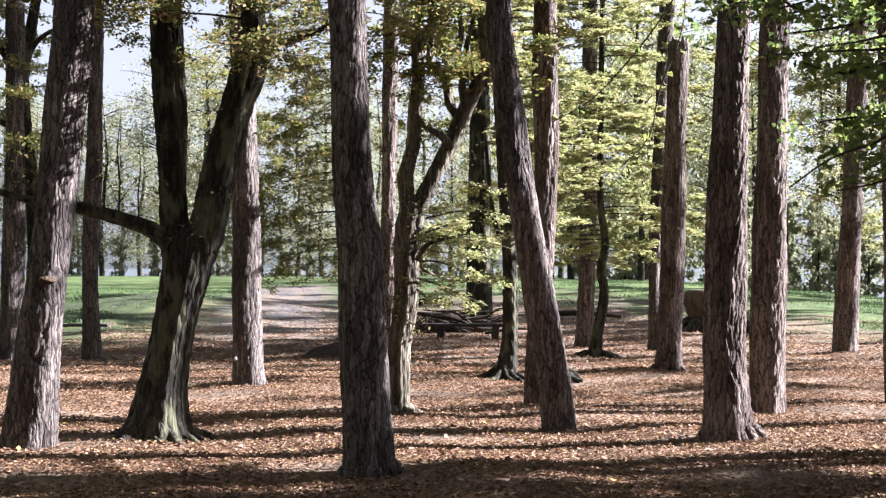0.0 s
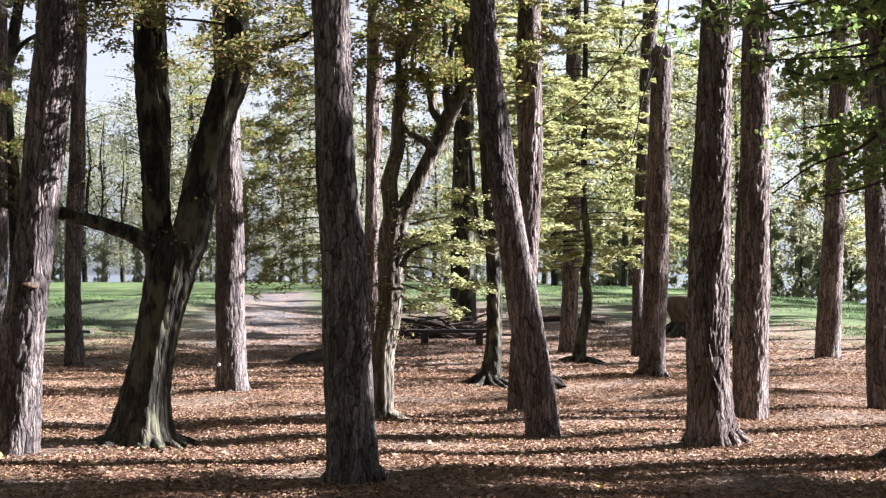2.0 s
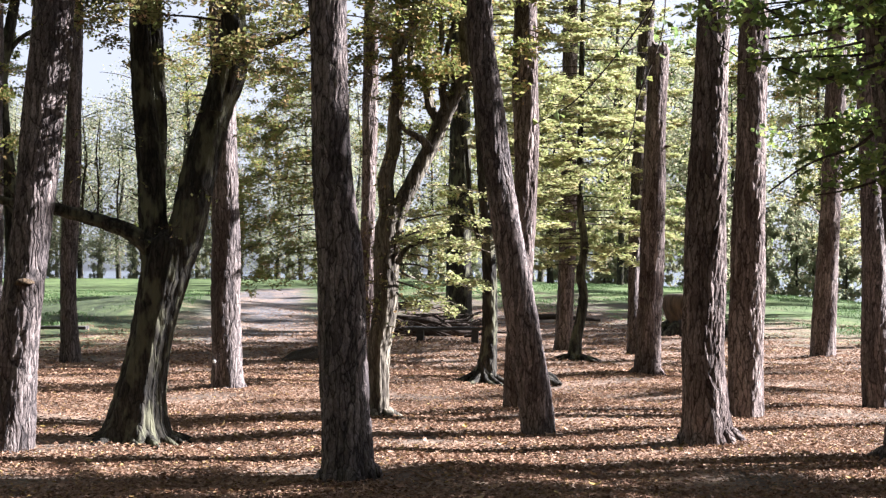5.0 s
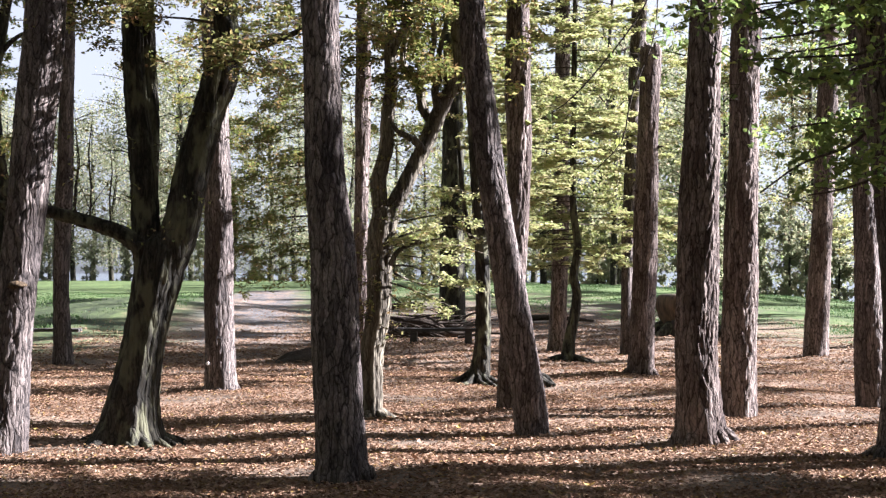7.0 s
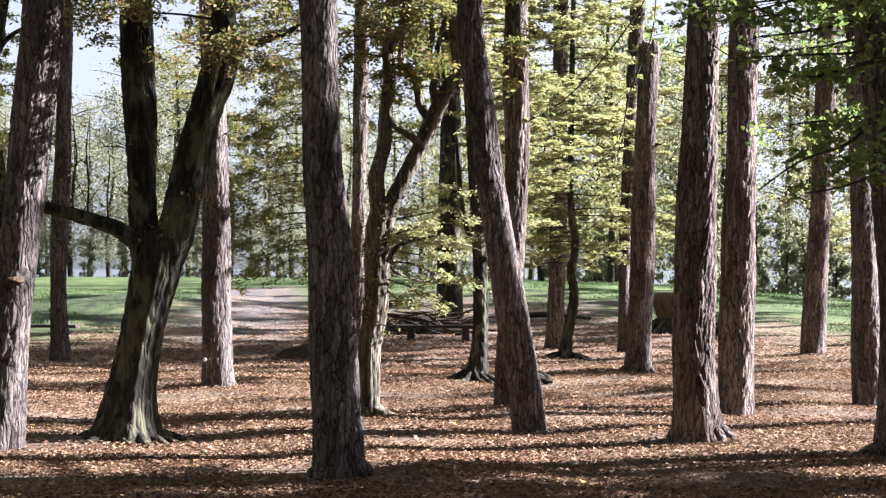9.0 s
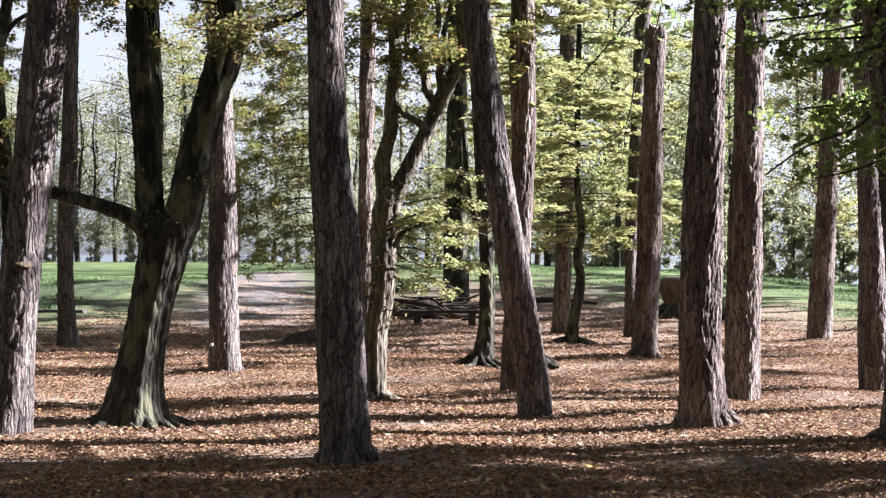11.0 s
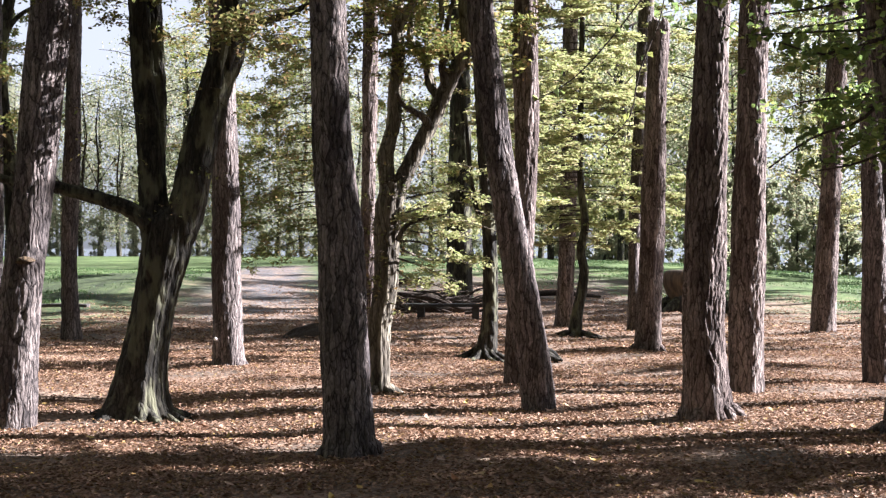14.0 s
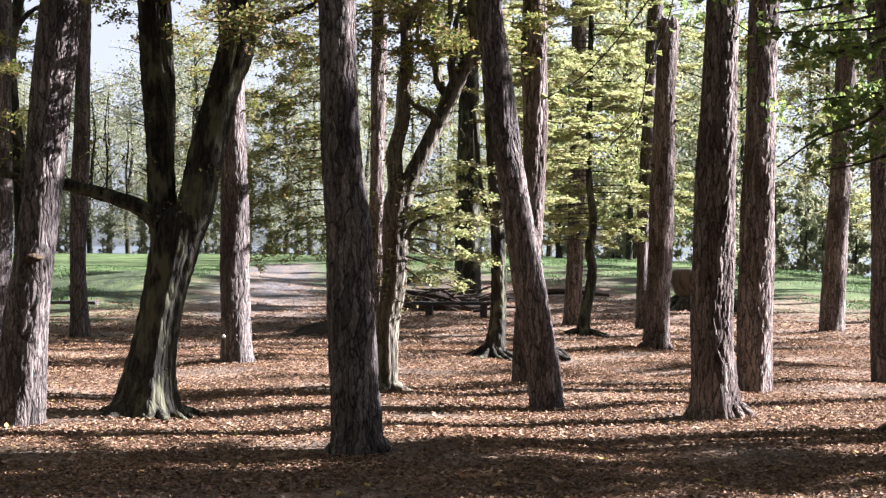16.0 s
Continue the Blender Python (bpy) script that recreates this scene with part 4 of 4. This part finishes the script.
drooping = hanging(
    [(1.96, 12, 4.38, 0.007), (1.85, 12, 4.01, 0.007), (1.50, 12, 3.53, 0.007), (1.15, 12, 3.16, 0.005), (0.80, 12, 2.96, 0.004)],
    [(2.05, 12.4, 4.47, 0.007), (2.01, 12.4, 3.85, 0.006), (1.80, 12.4, 3.28, 0.007), (1.71, 12.4, 2.87, 0.006), (1.45, 12.4, 2.59, 0.004)],
    [(2.15, 11.3, 4.23, 0.006), (2.18, 11.3, 3.85, 0.006), (2.30, 11.3, 3.57, 0.005), (2.53, 11.3, 3.42, 0.005), (2.54, 11.3, 3.24, 0.004), (2.45, 11.3, 3.10, 0.004)],
)
add_crown(maple, drooping, LEAF_DARK, 6, 0.12, 0.04, 0.08, flat=0.4, narrow=0.7)

# ---- unseen pines added round the grove, whose crowns shade it and the foreground ----
for x, y, low_z, high_z, radius, boughs_made in (
        (11.5, 13.2, 5.5, 12.5, 0.6, 22), (12.0, 12.0, 3.8, 12.5, 1.3, 36), (13.0, 10.0, 4.5, 12.0, 1.7, 36), (20.0, 21.6, 8.0, 12.0, 1.2, 11), (21.0, 25.0, 8.0, 13.0, 1.2, 9), (17.0, 35.0, 6.0, 17.0, 2.6, 36),
        (22.0, 13.4, 10.0, 17.0, 1.4, 16), (25.0, 28.0, 10.0, 16.0, 1.6, 9), (16.0, 31.0, 8.5, 18.0, 3.2, 60), (17.5, 38.4, 5.0, 20.0, 3.4, 50),
        (21.0, 44.0, 6.0, 24.0, 4.0, 60), (25.0, 51.0, 7.0, 26.0, 4.2, 60), (30.0, 58.5, 8.0, 28.0, 4.2, 52), (9.5, 6.0, 4.0, 12.0, 2.8, 36), (15.0, 3.0, 5.0, 13.0, 3.0, 30), (-6.0, -5.0, 5.0, 14.0, 4.0, 40), (3.0, -6.0, 5.0, 14.0, 4.0, 40),
        (-11.0, 8.0, 5.0, 14.0, 3.8, 40), (-13.5, 16.0, 6.0, 15.0, 3.8, 40), (-14.0, 25.0, 6.0, 15.0, 3.8, 40), (-9.0, 1.5, 5.0, 14.0, 3.8, 40),
        (9.0, -4.0, 5.0, 14.0, 4.0, 40), (-2.0, -13.0, 5.0, 15.0, 4.5, 40), (-15.0, -6.0, 5.0, 15.0, 4.5, 40), (14.0, -12.0, 5.0, 15.0, 4.5, 40), (10.0, 15.85, 8.6, 13.0, 0.25, 64)):
    pine([(x, y, 0, 0.24), (x + 0.1, y, 2.0, 0.19), (x + 0.1, y, 4.5, 0.17)], "unseen pine added beside the grove to cast shade", PINE_BARK, seg=24, step=0.1,
         seed=x, crown=(low_z, high_z, radius, boughs_made))


# ---- woods beyond the meadow ----
def wood_tree(name, tall, leaf, mat, seed, bush=False, few=1.0):
    tree = thing(name, (0, 0, 0), "distant broad-leaved tree in early autumn leaf" if not bush else "distant leafy bush below the trees",
                 "tree" if not bush else "bush", "woods beyond the meadow")
    path = [(0, 0, -0.5, tall * 0.017), (0.02 * tall, 0, tall * 0.3, tall * 0.013), (-0.01 * tall, 0.02 * tall, tall * 0.65, tall * 0.008), (0, 0, tall, 0.02)]
    add_stem(tree, "trunk", path, SMOOTH_BARK, 9, tall * 0.08, "flute", 0.02)
    start = 0.03 if bush else 0.14
    boughs = grow(path, start, 0.98, 24, tall * 0.25, 0.55, 0.25, tall * 0.004)
    add_crown(tree, boughs, mat, few * (620 if bush else 1250) / tall, tall * 0.12, tall * 0.026, leaf, flat=0.35, from_=0.15, far=True, narrow=0.7)
    return tree


kinds = [wood_tree("wood_tree", 14, 0.19, LEAF_HAZED, 1, few=0.8), wood_tree("wood_tree", 18, 0.22, LEAF_HAZED, 2, few=0.8), wood_tree("wood_tree", 12, 0.18, LEAF_YELLOW, 3),
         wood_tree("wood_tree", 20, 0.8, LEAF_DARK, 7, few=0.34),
         wood_tree("wood_tree", 23, 0.26, LEAF_HAZED, 4), wood_tree("wood_tree", 28, 0.28, LEAF_HAZED, 5), wood_tree("bush", 5.0, 0.2, LEAF_HAZED, 6, True),
         wood_tree("wood_tree", 19, 0.17, LEAF_HAZED, 8, few=0.3)]
spots = []
wood_rng = random.Random(5)
for i in range(36):
    x = -58 + i * 3.0 + wood_rng.uniform(-1, 1)
    deep = wood_rng.choice((4, 9, 16, 26))
    edge = 70 + 95 / (1 + math.exp((x + 2) / 7.0))
    y = edge + deep
    kind = wood_rng.choice((0, 1, 2)) if x > -6 else wood_rng.choice((4, 5, 4, 0))
    if -31 < x < -26:
        kind = 0
    spots.append((kind, x, y))
for i in range(28):
    x = -56 + i * 3.4 + wood_rng.uniform(-0.8, 0.8)
    y = 71 + 95 / (1 + math.exp((x + 2) / 7.0)) + wood_rng.uniform(0, 8)
    spots.append((6, x, y))
# Unseen trees added behind and beside the viewer; they shut out sky light.
for i in range(34):
    a = radians(176 + i * 5.8)
    spots.append((3, 27 * math.cos(a) * wood_rng.uniform(0.85, 1.3), 4 + 24 * math.sin(a) * wood_rng.uniform(0.85, 1.3)))
for i in range(6):
    spots.append((3, -24 - wood_rng.uniform(0, 8), 8 + i * 8))
for i in range(7):
    spots.append((6, -12 + i * 4.1 + wood_rng.uniform(-0.6, 0.6), 76 + 95 / (1 + math.exp((-12 + i * 4.1 + 2) / 7.0)) + wood_rng.uniform(0, 6)))
for i in range(6):
    x = -5 + i * 4.6 + wood_rng.uniform(-0.8, 0.8)
    spots.append((wood_rng.choice((0, 1)), x, 80 + 95 / (1 + math.exp((x + 2) / 7.0)) + wood_rng.uniform(0, 14)))
# Tall crowns that close the gaps between the pines towards the lake.
spots += [(6, 7.0, 78.0), (6, 9.0, 75.5), (6, 12.5, 79.5), (6, 16.0, 77.0), (6, 19.5, 75.0), (6, 23.0, 77.5), (6, 27.0, 79.0), (3, 14.0, 100.0), (3, 20.0, 104.0),
          (6, 11.0, 75.0), (6, 14.5, 78.0), (6, 18.0, 75.5), (6, 21.5, 79.0), (6, 25.0, 76.0), (2, 2.5, 73.0), (2, 6.0, 75.0), (2, 9.5, 72.5),
          (1, 6.0, 92.0), (1, 12.5, 90.0), (1, 18.0, 94.0), (1, 26.0, 90.0),
          # These three stand out of view, added to shade the meadow.
          (0, 30.0, 53.0), (0, 33.0, 60.0), (1, 37.0, 67.0)]
spots += [(7, 10.5, 79.0), (7, 16.5, 82.0), (7, 22.5, 80.0), (7, -21.0, 100.0)]
for i in range(13):
    x = -72 + i * 5.0 + wood_rng.uniform(-1.2, 1.2)
    spots.append((wood_rng.choice((4, 5, 5)), x, 70 + 95 / (1 + math.exp((x + 2) / 7.0)) + wood_rng.choice((10, 18, 28))))
used = set()
for kind, x, y in spots:
    m = pose(x, y, float(height(np.array(x), np.array(y))), 0, 0, wood_rng.uniform(0, 360))
    if kind in used:
        copy_thing(kinds[kind], m)
    else:
        kinds[kind].matrix_basis = m
        used.add(kind)


# ---- the lake behind the woods ----
def lake():
    mat, tree, shader, _ = material("lake_water")
    shader.inputs["Base Color"].default_value = (0.05, 0.07, 0.08, 1)
    shader.inputs["Roughness"].default_value = 0.12
    bumped(tree, shader, noisy(tree, 0.8, 4, (0.5, 1, 1)), 0.35, 0.2)
    verts = [(-2500, 85, -5.0), (2500, 85, -5.0), (2500, 3000, -5.0), (-2500, 3000, -5.0)]
    tagged(new("water", mesh_of("water", verts, [(0, 1, 2, 3)], mat)), "pale lake glinting behind the woods", "water", kind="structure")


lake()


# ---- small things on the ground ----
def wood_material(name, dark_tone, light_tone, stretch):
    mat, tree, shader, _ = material(name)
    grain = noisy(tree, 14, 6, stretch)
    tone = ramp(tree, grain, [(0.3, dark_tone), (0.7, light_tone)])
    tree.links.new(mixed(tree, "MULTIPLY", 0.6, tone, ramp(tree, noisy(tree, 2.5, 4), [(0.3, (0.45, 0.42, 0.4)), (0.65, (1, 1, 1))])), shader.inputs["Base Color"])
    shader.inputs["Roughness"].default_value = 0.85
    bumped(tree, shader, grain, 0.4, 0.01)
    return mat


BENCH_WOOD = wood_material("weathered_bench_wood", (0.025, 0.02, 0.017), (0.06, 0.05, 0.042), (0.15, 1, 1))
STUMP_WOOD = wood_material("weathered_stump_wood", (0.04, 0.026, 0.017), (0.17, 0.105, 0.056), (1, 1, 0.08))


def plank(size, bevel, mat, name):
    bm = bmesh.new()
    bmesh.ops.create_cube(bm, size=1.0, matrix=Matrix.Diagonal((*size, 1)))
    bmesh.ops.subdivide_edges(bm, edges=[e for e in bm.edges if abs(e.verts[0].co.x - e.verts[1].co.x) > size[0] * 0.5], cuts=6)
    for v in bm.verts:
        v.co.z += 0.006 * math.sin(v.co.x * 5) + random.uniform(-0.003, 0.003)
    bmesh.ops.bevel(bm, geom=[e for e in bm.edges if e.calc_face_angle(0) > 0.8], offset=bevel, segments=2, affect="EDGES")
    me = bpy.data.meshes.new(name)
    bm.to_mesh(me)
    bm.free()
    me.materials.append(mat)
    return me


def bench(x, y, turn, long):
    ob = thing("bench", (x, y, 0), "low dark weathered wooden bench without a back", "bench", "benches of the grove")
    ob.rotation_euler.z = radians(turn)
    seat = plank((long, 0.2, 0.07), 0.012, BENCH_WOOD, "seat_plank")
    for dy in (-0.11, 0.11):
        part("seat_plank", seat, ob).location = (0, dy, 0.325)
    leg = plank((0.16, 0.34, 0.31), 0.015, BENCH_WOOD, "leg")
    for dx in (-long * 0.3, long * 0.3):
        part("leg", leg, ob).location = (dx, 0, 0.135)
    return ob


bench(0.15, 31.4, -4, 2.1)
bench(-9.2, 31.6, 3, 2.0)


def stump():
    x, y, z, r = (6.30, 34.3, 0.02, 0.739)
    ob = thing("tree_stump", (x, y, 0), "huge weathered brown tree stump with a hollow foot", "tree stump")
    path = [(x, y, -0.1, r * 0.66), (x, y, 0.2, r * 0.72), (x, y, 0.55, r * 0.9), (x, y, 0.8, r), (x, y, 0.96, r * 0.97), (x, y, 1.04, r * 0.9), (x, y, 1.075, r * 0.74), (x, y, 1.08, r * 0.3), (x, y, 1.07, 0.02)]
    v, f, rel = tube(path, 64, 0.03, "flute", 0.035, 0.12, 7, 3.0)
    part("trunk", mesh_of("trunk", v - np.array((x, y, 0)), f, STUMP_WOOD, relief=rel), ob)
    # The foot's hollow is a solid dark lump, its inner shade given as colour.
    v, f, rel = tube([(x - r * 0.3, y - r * 0.55, -0.05, 0.28), (x - r * 0.3, y - r * 0.56, 0.2, 0.27), (x - r * 0.3, y - r * 0.66, 0.42, 0.19), (x - r * 0.3, y - r * 0.76, 0.56, 0.02)], 20, 0.04, "flute", 0.03)
    part("hollow", mesh_of("hollow", v - np.array((x, y, 0)), f, BENCH_WOOD, relief=rel), ob, "solid dark lump for the shaded hollow at the foot")
    roots = []
    for h, long in ((3.3, 0.9), (3.9, 0.7), (5.6, 0.8), (6.1, 1.0), (0.4, 0.8)):
        c, s = math.cos(h), math.sin(h)
        roots.append([(x + c * r * 0.8, y + s * r * 0.8, 0.28, 0.16), (x + c * (r + long * 0.4), y + s * (r + long * 0.4), 0.1, 0.1), (x + c * (r + long), y + s * (r + long), -0.04, 0.03)])
    for rows in roots:
        v, f, rel = tube(rows, 14, 0.06, "flute", 0.02)
        part("root", mesh_of("root", v - np.array((x, y, 0)), f, SMOOTH_BARK, relief=rel), ob)


stump()


def lying(name, label, category, rows_list, mat, at, seg=12):
    ob = thing(name, at, label, category)
    for rows in rows_list:
        v, f, r = tube(rows, seg, 0.06, "flute", 0.03, seed=rows[0][0])
        part("limb", mesh_of("limb", v - np.array(at), f, mat, relief=r), ob)
    return ob


# Dead boughs dragged together behind the bench.
heap = []
for i in range(60):
    x0, y0 = random.uniform(-1.2, 0.6), random.uniform(33.0, 36.0)
    long, h, up = random.uniform(0.7, 1.5), random.uniform(-0.5, 0.5) + random.choice((0, math.pi)), random.uniform(0.05, 0.55)
    r0 = random.uniform(0.012, 0.04)
    heap.append([(x0, y0, 0.03 + up * 0.3, r0), (x0 + math.cos(h) * long * 0.5, y0 + math.sin(h) * long * 0.5, 0.1 + up * 0.8, r0 * 0.8),
                 (x0 + math.cos(h) * long, y0 + math.sin(h) * long, 0.08 + up, r0 * 0.3)])
heap.append([(-1.9, 33.6, 0.12, 0.11), (-0.8, 33.7, 0.15, 0.11), (0.9, 33.9, 0.1, 0.08)])
heap.append([(-1.6, 34.2, 0.4, 0.1), (-0.6, 34.2, 0.42, 0.1), (0.7, 34.3, 0.25, 0.07)])
heap.append([(-2.3, 34.6, 0.2, 0.12), (-1.4, 34.5, 0.7, 0.1), (-0.3, 34.4, 0.85, 0.05)])
lying("brushwood_heap", "heap of dark dead boughs on the ground", "brushwood", heap, TWIG, (-0.8, 34.4, 0))
lying("fallen_bough", "dark fallen bough lying at the grass edge", "fallen bough",
      [[(2.4, 40.0, 0.26, 0.09), (3.4, 39.5, 0.32, 0.08), (4.6, 39.4, 0.22, 0.04)]], TWIG, (3.4, 39.6, 0))
lying("root_snag", "dark rotten root stub among the leaves", "root",
      [[(1.2, 20.2, 0.08, 0.11), (1.45, 20.1, 0.1, 0.1), (1.72, 19.95, 0.0, 0.04)], [(1.4, 20.2, 0.08, 0.08), (1.6, 20.1, 0.13, 0.05), (1.76, 20.0, 0.0, 0.025)]],
      SMOOTH_BARK, (1.5, 20.1, 0))


# A low dark lump put where a shadow lies on the leaves.
def mound():
    n, m = 24, 40
    rows = []
    for i in range(n + 1):
        for j in range(m):
            a, f = 2 * math.pi * j / m, i / n
            r = 1.0 + 0.12 * math.sin(3 * a + 1) + 0.06 * math.sin(7 * a)
            z = 0.26 * (1 - f * f) ** 1.3 + 0.02 * math.sin(9 * f + 3 * a) - 0.03
            rows.append((0.75 * r * f * math.cos(a), 0.5 * r * f * math.sin(a), z))
    faces = [(i * m + j, i * m + (j + 1) % m, (i + 1) * m + (j + 1) % m, (i + 1) * m + j) for i in range(n) for j in range(m)]
    ob = new("earth_mound", mesh_of("earth_mound", rows, faces, TWIG, relief=np.full(len(rows), 0.3)))
    ob.location = (-2.35, 25.6, 0)
    tagged(ob, "small dark mound standing in for a patch of shadow among fallen leaves", "earth mound")


mound()


def marker():
    mat, tree, shader, _ = material("white_paint")
    shader.inputs["Base Color"].default_value = (0.8, 0.8, 0.78, 1)
    x, y, z, r = (-3.13, 18.9, 0.43, 0.016)
    rows = [(r_ * math.cos(a), d, r_ * math.sin(a)) for r_, d in ((0.025, 0.0), (0.023, -0.008), (0.002, -0.012)) for a in np.linspace(0, 2 * np.pi, 16, endpoint=False)]
    faces = [(k * 16 + j, k * 16 + (j + 1) % 16, (k + 1) * 16 + (j + 1) % 16, (k + 1) * 16 + j) for k in range(2) for j in range(16)]
    ob = new("tree_tag", mesh_of("tree_tag", rows, faces, mat))
    ob.matrix_world = pose(x + 0.035, y - 0.27, z, 0, 0, -15)
    tagged(ob, "small round white tag nailed to a pine", "tree tag")


marker()


# ---- meadow grass ----
def meadow_grass(count):
    y = 30 + 42 * rng.uniform(0, 1, count) ** 1.3
    x = rng.uniform(-1, 1, count) * 0.36 * y
    edge = y + np.where(x > 0.8, 1.9, 2.2) * np.abs(x - 0.8) + rng.normal(0, 3, count) + 6 * np.sin(x * 0.9 + y * 0.35)
    patchy = np.sin(x * 1.1 + 2 * np.sin(y * 0.23)) + np.sin(y * 0.55 + 1.7 * np.sin(x * 0.6)) + rng.normal(0, 0.5, count)
    keep = (edge > 50) & (patchy > 0.9 - 0.06 * (y - 36)) & (np.abs(x + 1.2 + 0.1025 * y) > 2.2)
    x, y = x[keep], y[keep]
    n = len(x)
    h = rng.uniform(0.04, 0.11, n)
    a = rng.uniform(0, np.pi, n)
    base = np.stack([x, y, height(x, y) - 0.01], -1)
    wide = np.stack([np.cos(a), np.sin(a), 0 * a], -1) * 0.012
    tip = base + np.stack([rng.normal(0, 0.03, n), rng.normal(0, 0.03, n), h], -1)
    verts = np.stack([base - wide, base + wide, tip], 1).reshape(-1, 3)
    mat = leaf_material("grass_blade", [(0, (0.04, 0.085, 0.025)), (0.7, (0.075, 0.13, 0.043)), (1, (0.13, 0.145, 0.06))], 0.3)
    tagged(new("meadow_grass", mesh_of("meadow_grass", verts, np.arange(n * 3).reshape(-1, 3), mat, smooth=False)),
           "short green grass tufts at the meadow's edge", "grass", kind="stuff")


meadow_grass(150000)

# ---- the upper boughs of the maple ----
upper = hanging(
    [(6.4, 11.4, 4.0, 0.035), (4.32, 11.9, 4.16, 0.022), (3.82, 11.9, 4.01, 0.017), (3.38, 11.9, 3.96, 0.012), (2.58, 11.9, 3.86, 0.007)],
    [(6.4, 11.4, 3.7, 0.035), (4.43, 12.2, 4.02, 0.023), (3.82, 12.2, 3.92, 0.018), (3.36, 12.2, 3.82, 0.013), (2.93, 12.2, 3.77, 0.008)],
    [(6.4, 11.4, 3.4, 0.03), (4.10, 11.3, 3.61, 0.019), (3.54, 11.3, 3.49, 0.014), (3.16, 11.3, 3.47, 0.009), (2.73, 11.3, 3.45, 0.007)],
    [(6.4, 11.4, 4.3, 0.035), (3.85, 11.1, 4.18, 0.018), (3.20, 11.1, 3.95, 0.014), (2.78, 11.1, 3.88, 0.009), (2.23, 11.1, 3.83, 0.007)],
)
add_crown(maple, upper, LEAF_DARK, 130, 0.45, 0.05, 0.07, flat=0.55, narrow=0.8, from_=0.4)


def motions():
    """Nothing in the grove moves but the camera."""


motions()
